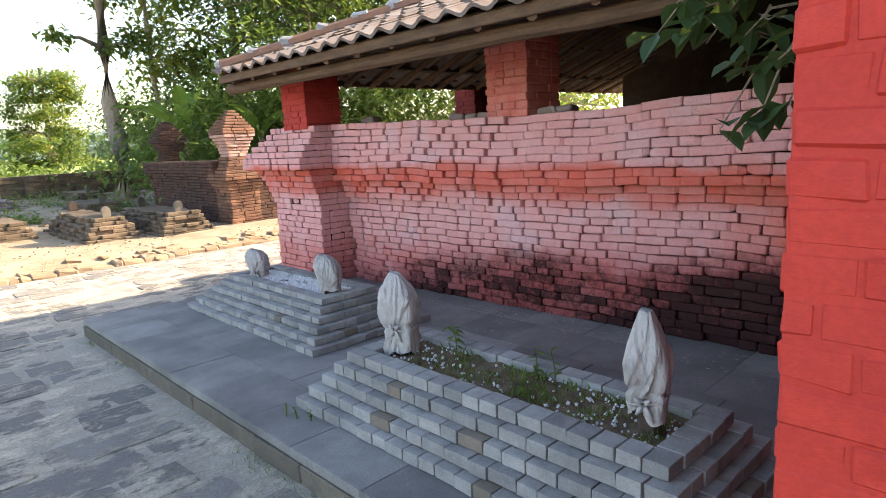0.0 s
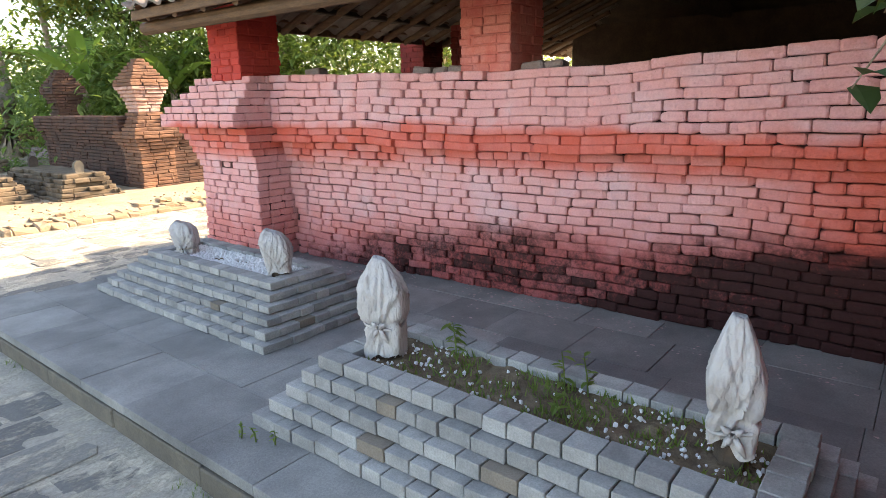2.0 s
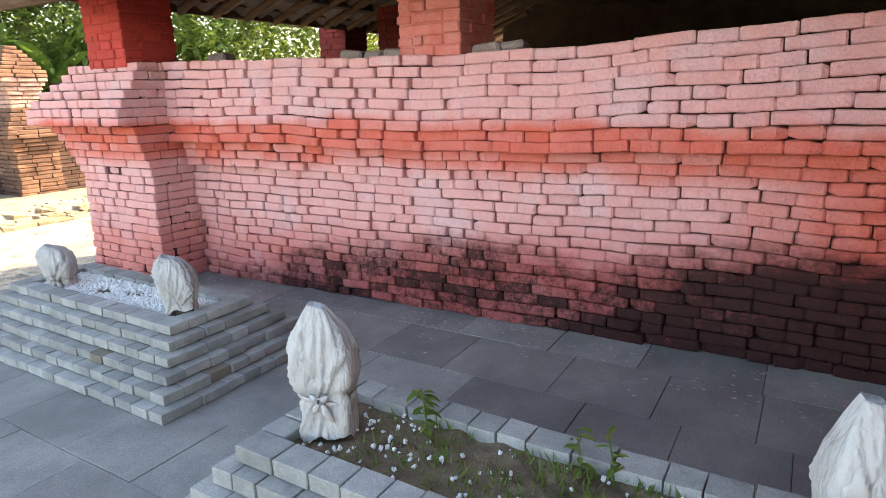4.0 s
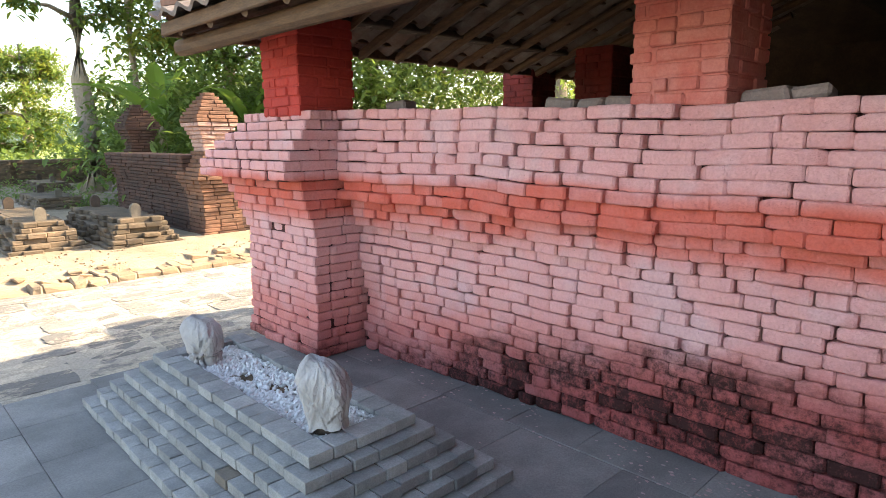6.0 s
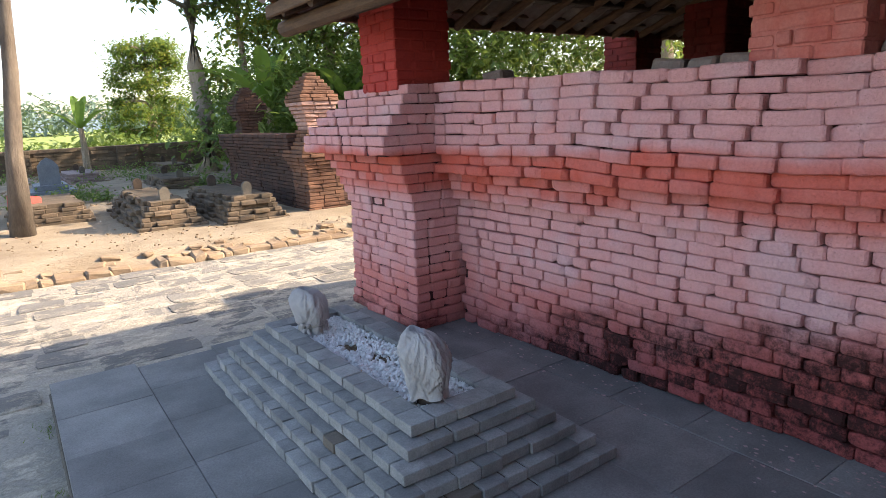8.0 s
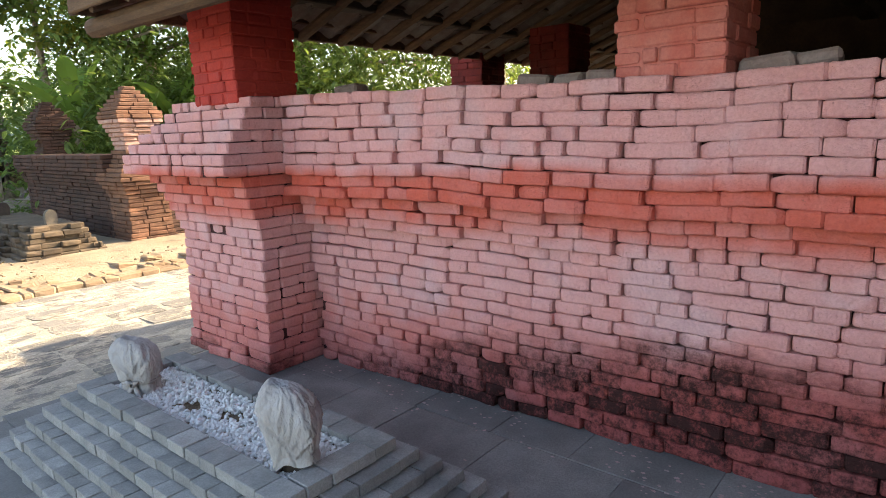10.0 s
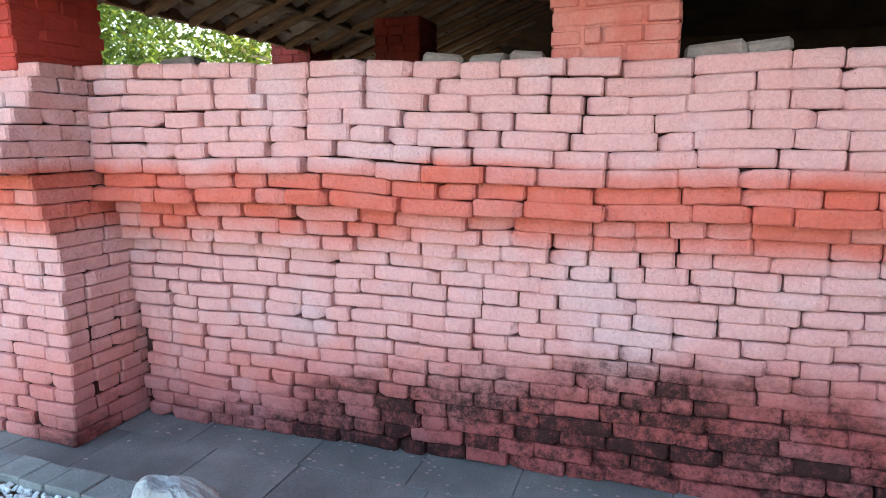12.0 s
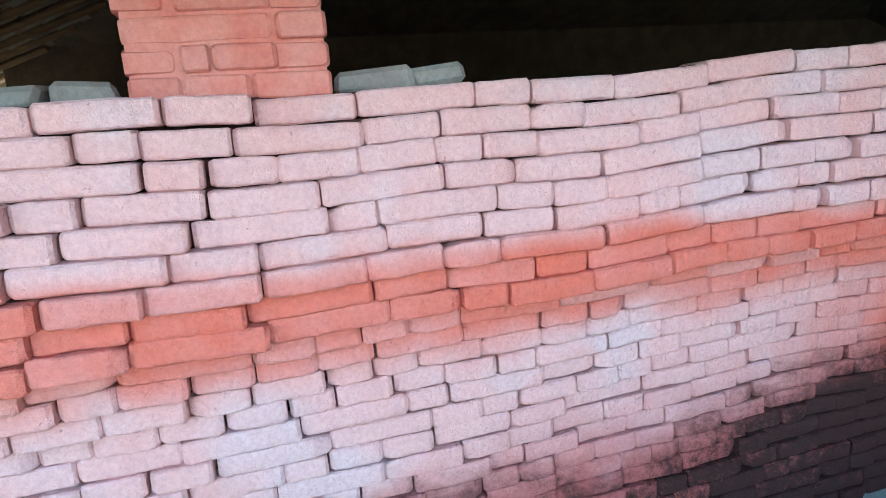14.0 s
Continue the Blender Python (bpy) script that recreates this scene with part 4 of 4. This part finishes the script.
def build_kerb():
    rng = random.Random(14)
    k = thing("rubble_kerb", "broken brick kerb crumbling along the yard edge", "kerb", kind="structure")
    bm = bmesh.new()
    for row, (yy, zz) in enumerate(((9.78, -0.13), (9.82, -0.09), (9.95, -0.05))):
        x = -5.0
        while x < 9:
            ln = rng.uniform(0.08, 0.2)
            if rng.random() < (1.0, 0.9, 0.45)[row]:
                block(bm, (ln + 0.01, rng.uniform(0.14, 0.22), 0.055), 0.016, pose(x + ln / 2, yy + rng.uniform(-0.04, 0.04) + 0.04 * noise.noise((x, row, 0)), zz + rng.uniform(-0.012, 0.012), rng.uniform(-10, 10), rng.uniform(-7, 7), rng.uniform(-14, 14)), 0.016, rng)
            x += ln
    tagged(part("bricks", bm, M_CRUMB, k), kind="stuff")
    bm = bmesh.new()
    x = -5.0
    while x < 9:
        ln = rng.uniform(0.09, 0.26)
        block(bm, (ln + 0.01, 0.22, 0.12), 0.02, pose(x + ln / 2, 9.66 + 0.05 * noise.noise((x * 0.8, 3, 0)) + rng.uniform(-0.012, 0.012), -0.142 + rng.uniform(-0.02, 0.02), rng.uniform(-5, 5), rng.uniform(-2.5, 2.5), rng.uniform(-3, 3)), 0.016, rng)
        x += ln
    tagged(part("edging", bm, M_CRUMB, k), kind="stuff")
    bm = bmesh.new()
    for n in range(1500):
        if n < 700:
            x, y = rng.uniform(-3, 8), 9.9 + abs(rng.gauss(0, 1.4))
            r = rng.uniform(0.004, 0.016)
        else:
            x, y = rng.uniform(-4, 11), rng.uniform(14.5, 24.5)
            r = rng.uniform(0.012, 0.055) if noise.noise((x * 0.7, y * 0.7, 3)) > 0.0 else 0.012
        block(bm, (r * 2, r * 1.6, r), r * 0.3, pose(x, y, -0.01, rng.uniform(-20, 20), rng.uniform(-20, 20), rng.uniform(0, 180)), r * 0.2, rng)
    tagged(part("rubble", bm, M_CRUMB, None), "scattered brick crumbs on dry earth", "rubble", kind="stuff")


def build_grave(x, y, w, ln, h, seed, mat, label, stones=1):
    rng = random.Random(seed)
    g = thing("brick_grave", label, "grave", "old brick graves", at=(x, y, -0.02))
    n = int(h / 0.06)
    bm = bmesh.new()
    rough_bricks(bm, -w / 2, w / 2, -ln / 2, ln / 2, -0.02, n, 0.06, lambda k: 0.036 * k + rng.uniform(-0.022, 0.022), rng, 0.2, jit=0.045)
    tagged(part("brick_steps", bm, mat, g), kind="stuff")
    for i in range(stones):
        bm = bmesh.new()
        e = (-1, 1)[i % 2] * (ln / 2 - 0.045 * n - 0.08)
        pts = []
        for a in range(9):
            t = math.pi * a / 8
            pts.append((math.cos(t) * 0.065, 0.07 + math.sin(t) * 0.08))
        out = [(0.055, -0.04)] + pts + [(-0.055, -0.04)]
        f0 = [bm.verts.new((u, e - 0.035, n * 0.06 + v)) for u, v in out]
        f1 = [bm.verts.new((u, e + 0.035, n * 0.06 + v)) for u, v in out]
        bm.faces.new(f0[::-1]), bm.faces.new(f1)
        for a in range(len(out)):
            b = (a + 1) % len(out)
            bm.faces.new((f0[a], f0[b], f1[b], f1[a]))
        bmesh.ops.bevel(bm, geom=bm.edges[:], offset=0.008, segments=1)
        part("marker_stone", bm, M_KERB if i == 0 else M_STUMP, g, "small rounded grave marker")


def build_enclosure():
    rng = random.Random(31)
    enc = thing("brick_enclosure", "old raw brick walled tomb with tapering corner towers", "enclosure", at=(5.35, 11.05, -0.02))

    def tower(x, y, s, mats):
        lower = bmesh.new()
        rough_bricks(lower, x - s / 2, x + s / 2, y - s / 2, y + s / 2, 0, int(0.95 / 0.06), 0.06, lambda k: lerp_table(k, ((0, -0.03), (2, 0.0), (10, 0.0), (14, -0.10), (16, -0.12))), rng)
        tagged(part("tower_base", lower, mats[0], enc), kind="stuff")
        mid = bmesh.new()
        rough_bricks(mid, x - s / 2, x + s / 2, y - s / 2, y + s / 2, 0.90, 6, 0.06, lambda k: lerp_table(k, ((0, -0.09), (3, 0.02), (5, 0.07))), rng)
        tagged(part("tower_neck", mid, mats[0], enc), kind="stuff")
        band = bmesh.new()
        rough_bricks(band, x - s / 2, x + s / 2, y - s / 2, y + s / 2, 1.26, 7, 0.06, lambda k: lerp_table(k, ((0, 0.10), (2, 0.08), (5, 0.02), (6, -0.01))), rng)
        tagged(part("tower_band", band, mats[1], enc), kind="stuff")
        cap = bmesh.new()
        rough_bricks(cap, x - s / 2, x + s / 2, y - s / 2, y + s / 2, 1.68, 9, 0.055, lambda k: lerp_table(k, ((0, -0.02), (1, -0.01), (5, 0.12), (8, 0.24))), rng)
        tagged(part("tower_cap", cap, mats[0], enc), kind="stuff")

    enc.scale = (1, 1, 0.91)
    tower(0.36, 0.30, 0.54, (M_RAWBRICK, M_WHITEWASH))
    # rear tower and walls take the brick with shade in its colour
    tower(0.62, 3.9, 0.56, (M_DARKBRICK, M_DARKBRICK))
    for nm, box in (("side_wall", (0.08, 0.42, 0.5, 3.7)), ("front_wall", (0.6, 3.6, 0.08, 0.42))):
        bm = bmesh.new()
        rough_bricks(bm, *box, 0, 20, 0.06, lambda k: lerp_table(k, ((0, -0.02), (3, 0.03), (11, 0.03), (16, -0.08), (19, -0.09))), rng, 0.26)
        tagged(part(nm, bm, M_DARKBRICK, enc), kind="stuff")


def build_low_wall():
    rng = random.Random(55)
    wall = thing("wall_boundary", "low weathered brick boundary wall with piers", "wall", kind="structure")
    x = -26.0
    bm = bmesh.new()
    rough_bricks(bm, -26, 16, 25.0, 25.35, -0.05, 7, 0.11, lambda k: 0.0 if k < 6 else -0.04, rng, 0.5, 0.02)
    tagged(part("bricks", bm, M_OLDBRICK, wall), kind="stuff")
    for i in range(14):
        bm = bmesh.new()
        rough_bricks(bm, -24 + i * 2.9, -23.4 + i * 2.9, 24.7, 25.1, -0.05, 7, 0.11, lambda k: 0.0, rng, 0.3, 0.02)
        tagged(part("wall_pier", bm, M_OLDBRICK, wall), kind="stuff")


def build_gravestone():
    g = thing("gravestone", "blue-grey tiled modern grave with headstone", "gravestone", at=(2.75, 18.0, -0.03))
    g.scale = (0.55, 0.55, 0.62)
    part("plinth", box_bm(-0.8, 0.8, -0.5, 1.6, 0, 0.16, 0.02), M_GRAVE, g)
    part("step", box_bm(-0.55, 0.55, -0.3, 1.4, 0.16, 0.34, 0.02), M_GRAVE, g)
    bm = bmesh.new()
    out = [(-0.34, 0), (0.34, 0), (0.34, 0.62), (0.18, 0.80), (0, 0.90), (-0.18, 0.80), (-0.34, 0.62)]
    f0 = [bm.verts.new((u, -0.06, 0.34 + v)) for u, v in out]
    f1 = [bm.verts.new((u, 0.06, 0.34 + v)) for u, v in out]
    bm.faces.new(f0), bm.faces.new(f1[::-1])
    for a in range(len(out)):
        b = (a + 1) % len(out)
        bm.faces.new((f0[b], f0[a], f1[a], f1[b]))
    part("headstone", bm, M_GRAVE, g)


build_kerb()
build_grave(3.66, 12.6, 0.82, 2.6, 0.40, 1, M_OLDBRICK, "stepped brick grave with rounded markers, crumbling", 2)
build_grave(4.62, 12.1, 0.86, 2.4, 0.40, 2, M_OLDBRICK, "stepped brick grave with pale marker stone", 2)
build_grave(2.45, 13.9, 1.0, 1.8, 0.34, 3, M_OLDBRICK, "low collapsed brick grave mound", 0)
for gx, gy, s in ((5.0, 17.5, 4), (3.6, 21.5, 5), (6.0, 22.5, 6), (7.4, 19.5, 7)):
    build_grave(gx, gy, 0.9, 2.0, 0.24, s, M_RUBBLE if s % 2 else M_OLDBRICK, "distant low brick grave on dry earth", 2)
build_enclosure()
build_low_wall()
build_gravestone()
slab_sign = thing("marker_slab", "leaning red painted grave slab beside a brick mound", "slab", at=(2.16, 13.45, -0.03))
bm = bmesh.new()
block(bm, (0.42, 0.07, 0.46), 0.015, Matrix.Translation((0, 0, 0.20)) @ Euler((radians(-24), radians(14), radians(18))).to_matrix().to_4x4(), 0.006)
part("slab", bm, M_PIER, slab_sign)


# ---- trees and plants ----
def build_tree(name, label, x, y, h, r, spread, mats, seed, count=2600, size=0.22, low=0.35, lean=(0, 0), clumps=26, z=0.0, bark=M_BARK):
    """Tapered trunk, limbs and a crown of leaf clumps with gaps."""
    rng = random.Random(seed)
    t = thing(name, label, "tree", "trees round the yard", at=(x, y, z - 0.05))
    bm = bmesh.new()
    n = 7
    pts = [Vector((lean[0] * i / n + 0.12 * noise.noise((i * 0.7, seed, 0)), lean[1] * i / n + 0.12 * noise.noise((i * 0.7, seed, 9)), h * 0.9 * i / n)) for i in range(n + 1)]
    tube(bm, pts, [r * (1.35 if i == 0 else 1 - 0.75 * i / n) for i in range(n + 1)], 10)
    tips = []
    for k in range(clumps):
        f = low + (1 - low) * rng.random() ** 0.8
        p = pts[min(n, int(f * n))]
        a = rng.uniform(0, 6.3)
        ln = spread * rng.uniform(0.35, 1.0) * (1.15 - 0.5 * f)
        q = p + Vector((math.cos(a) * ln, math.sin(a) * ln, rng.uniform(0.0, 0.45) * ln))
        tips.append((q, spread * rng.uniform(0.18, 0.34)))
        if k % 2 == 0:
            tube(bm, (p, (p + q) / 2 + Vector((0, 0, 0.1 * ln)), q), (r * 0.30, r * 0.2, r * 0.06), 5)
    for f in bm.faces:
        f.smooth = True
    part("trunk", bm, bark, t, "rough greyish brown bark")
    crowns = [bmesh.new() for _ in mats]
    for _ in range(count):
        q, cr = rng.choice(tips)
        d = Vector((rng.gauss(0, 1), rng.gauss(0, 1), rng.gauss(0, 0.75)))
        p = q + d * cr * 0.55
        leaf(crowns[0 if len(mats) == 1 or rng.random() < 0.75 else 1], p, rng.uniform(0, 6.3), rng.uniform(-0.9, 0.5), size * rng.uniform(0.6, 1.3), 0.5)
    for c, m in zip(crowns, mats):
        part("crown", c, m, t)
    return t


def build_banana(x, y, h, n, ln, seed, label, tilt=0.9):
    rng = random.Random(seed)
    t = thing("banana_plant", label, "plant", "banana plants", at=(x, y, -0.05))
    bm = bmesh.new()
    tube(bm, ((0, 0, 0), (0.02, 0, h * 0.5), (0, 0, h)), (0.13, 0.10, 0.07), 9)
    part("stem", bm, M_BARK, t)
    for k in range(n):
        az = 2 * math.pi * k / n + rng.uniform(-0.3, 0.3)
        el = rng.uniform(0.5, 1.25) * tilt
        bm = bmesh.new()
        prev = None
        w = ln * 0.062
        for i in range(9):
            u = i / 8
            base = Vector((math.cos(az) * math.cos(el) * ln * u, math.sin(az) * math.cos(el) * ln * u, h - 0.05 + ln * (math.sin(el) * u - 0.42 * u * u)))
            s = Vector((-math.sin(az), math.cos(az), 0)) * (w * (0.12 + math.sin(math.pi * min(1, u * 0.96 + 0.04)) ** 0.6) * (1 + 0.08 * rng.uniform(-1, 1)))
            cur = [bm.verts.new(base + s + Vector((0, 0, 0.05 * ln * 0.3))), bm.verts.new(base), bm.verts.new(base - s + Vector((0, 0, 0.05 * ln * 0.3)))]
            if prev:
                bm.faces.new((prev[0], prev[1], cur[1], cur[0])), bm.faces.new((prev[1], prev[2], cur[2], cur[1]))
            prev = cur
        part("leaf", bm, M_BANANA, t)
    return t


def build_foliage(name, label, category, boxes, count, size, mat, seed):
    """A thicket: leaves spread through uneven clumps over a stretch of ground."""
    rng = random.Random(seed)
    bm = bmesh.new()
    clumps = []
    for x0, x1, y0, y1, h in boxes:
        for _ in range(int(8 + (x1 - x0) * 3)):
            clumps.append((rng.uniform(x0, x1), rng.uniform(y0, y1), rng.uniform(0.1, 0.95) * h, h * rng.uniform(0.1, 0.22) + 0.15))
    for _ in range(count):
        x, y, z, r = rng.choice(clumps)
        p = (x + rng.gauss(0, r), y + rng.gauss(0, r), max(0.05, z + rng.gauss(0, r * 0.7)))
        leaf(bm, p, rng.uniform(0, 6.3), rng.uniform(-0.9, 0.6), size * rng.uniform(0.6, 1.4), 0.5)
    return tagged(part(name, bm, mat, None), label, category, kind="stuff")


build_tree("tree", "tall slender tree with pale trunk and sparse leaves", 6.65, 20.6, 11, 0.27, 1.5, (M_LEAF, M_LEAF_YELLOW), 1, 2600, 0.22, 0.5)
build_tree("tree", "thin leaning young tree with yellowing leaves", 7.7, 20.0, 9, 0.13, 2.2, (M_LEAF_YELLOW, M_LEAF), 2, 3000, 0.24, 0.35)
build_tree("tree", "round dense green tree beyond the boundary wall", 8.7, 38.0, 6.4, 0.28, 2.0, (M_LEAF, M_LEAF_YELLOW), 3, 13000, 0.20, 0.12, clumps=90)
build_tree("tree", "dark leafy tree behind the walled tomb", 10.5, 20.5, 9, 0.26, 3.6, (M_LEAF_DARK, M_LEAF), 4, 14000, 0.17, 0.2, clumps=80)
build_tree("tree", "broad dark mango tree with drooping leaves", 13.0, 17.0, 9, 0.3, 4.2, (M_LEAF_DARK, M_LEAF), 5, 15000, 0.17, 0.2, clumps=90)
build_tree("tree", "dark leafy tree behind the pavilion", 17.5, 15.0, 9, 0.3, 4.4, (M_LEAF_DARK, M_LEAF), 6, 12000, 0.2, 0.15, clumps=80)
build_tree("tree", "leafy tree behind the pavilion's open side", 13.5, 11.0, 6.5, 0.2, 3.2, (M_LEAF, M_LEAF_YELLOW), 7, 11000, 0.14, 0.1, clumps=70)
build_tree("tree", "slim tree with pale straight trunk beside pavilion", 8.9, 13.6, 9, 0.11, 2.8, (M_LEAF_DARK, M_LEAF), 8, 6500, 0.16, 0.45, clumps=40)
build_tree("tree", "old tree trunk at the yard's open side", 2.07, 12.4, 8, 0.11, 2.2, (M_LEAF, M_LEAF_YELLOW), 9, 1600, 0.24, 0.72, lean=(0.6, 0), bark=M_BARK_GREY)
build_tree("tree", "large tree with dark hanging foliage over the roof", 10.2, 15.6, 9.0, 0.24, 4.0, (M_LEAF_DARK,), 10, 11000, 0.19, 0.45, clumps=70)
build_foliage("undergrowth", "dense green undergrowth behind the walled tomb", "bushes", ((6.6, 9.5, 14.5, 18.5, 2.4), (9.5, 16.0, 10.5, 18.0, 3.6), (7.5, 14, 20, 27, 3.2)), 42000, 0.17, M_LEAF, 5)
build_foliage("hedge", "long clipped row of crop plants beyond the wall", "hedge", ((-26, 18, 28.5, 30.5, 1.0),), 14000, 0.28, M_LEAF, 6)
build_foliage("far_trees", "line of distant trees with haze in their colour", "trees", ((-90, -30, 150, 190, 8.0), (-30, 60, 150, 190, 7.5), (60, 120, 130, 170, 9.0)), 15000, 1.5, M_LEAF_FAR, 7)
build_foliage("weeds", "low patchy green weeds on the dry yard", "weeds", ((2.0, 3.4, 15.5, 16.5, 0.10), (3.2, 6.0, 19.0, 24.0, 0.16), (0.0, 3.0, 20.0, 24.4, 0.16), (4.6, 6.2, 15.0, 18.0, 0.08)), 3200, 0.08, M_LEAF, 15)
build_banana(6.75, 15.9, 1.6, 7, 2.3, 3, "young banana plant with broad upright leaves", 1.05)
build_banana(8.1, 14.8, 1.6, 8, 2.0, 6, "banana plant with arching torn leaves", 1.0)
build_banana(4.0, 23.6, 1.35, 7, 1.7, 9, "small banana plant by the boundary wall", 1.3)


def build_hills():
    bm = bmesh.new()
    n = 80
    top = [bm.verts.new((-1500 + 3000 * i / n, 1400, 20 + 70 * abs(noise.noise((i * 0.09, 3, 0))) + 14 * noise.noise((i * 0.5, 1, 0)))) for i in range(n + 1)]
    bot = [bm.verts.new((-1500 + 3000 * i / n, 1390, -2)) for i in range(n + 1)]
    for i in range(n):
        bm.faces.new((bot[i], bot[i + 1], top[i + 1], top[i]))
    tagged(part("backdrop", bm, M_HILL, None), "far hills with blue haze in their colour", "hills", kind="structure")


build_hills()


def build_hanging_branch():
    """A leafy branch that hangs before the wall beside the gate pier, under an added shading crown."""
    rng = random.Random(77)
    t = thing("shrub", "shrub with broad dark green leaves by the gate pier, added shading crown above", "shrub", at=(2.95, 0.95, 0.0))
    o = Vector((2.95, 0.95, 0.0))
    bm = bmesh.new()
    tube(bm, ((0, 0, -0.02), (0.05, 0.05, 0.8), (-0.05, 0.3, 1.6), (-0.15, 0.7, 1.95), (-0.22, 1.0, 1.75)), (0.035, 0.028, 0.02, 0.012, 0.006), 8)
    # limbs of the added crown, out of view overhead
    for k in range(7):
        q = Vector((math.cos(k * 0.9) * 0.75, math.sin(k * 0.9) * 0.65, 3.0 + 0.1 * (k % 3)))
        tube(bm, ((0.05, 0.05, 0.8), (0.02, 0.08, 2.0), q * 0.6 + Vector((0, 0, 1.0)), q), (0.026, 0.022, 0.014, 0.005), 6)
    twigs = []
    for _ in range(26):
        a = Vector((2.76 + rng.uniform(-0.12, 0.12), rng.uniform(1.45, 1.92), rng.uniform(1.5, 2.1))) - o
        b = a + Vector((rng.uniform(-0.2, 0.1), rng.uniform(0.0, 0.26), rng.uniform(-0.32, -0.02)))
        twigs.append((a, b))
        tube(bm, (a, (a + b) / 2 + Vector((0, 0, 0.03)), b), (0.005, 0.004, 0.002), 5)
    for f in bm.faces:
        f.smooth = True
    part("stem", bm, M_BARK, t)
    bm = bmesh.new()
    for a, b in twigs:
        for k in range(8):
            p = a + (b - a) * rng.uniform(0.05, 1.0)
            leaf(bm, p, rng.uniform(0, 6.3), rng.uniform(-1.0, 0.3), rng.uniform(0.07, 0.15), 0.6)
    # unseen crown leaves, added to cut the sky light on the south end
    for _ in range(5200):
        p = Vector((2.9 + rng.gauss(0, 0.9), 0.8 + rng.gauss(0, 0.85), 3.15 + max(-0.5, rng.gauss(0, 0.3)))) - o
        leaf(bm, p, rng.uniform(0, 6.3), rng.uniform(-1.0, 0.3), rng.uniform(0.10, 0.18), 0.6)
    part("leaves", bm, M_LEAF_NEAR, t)


build_hanging_branch()
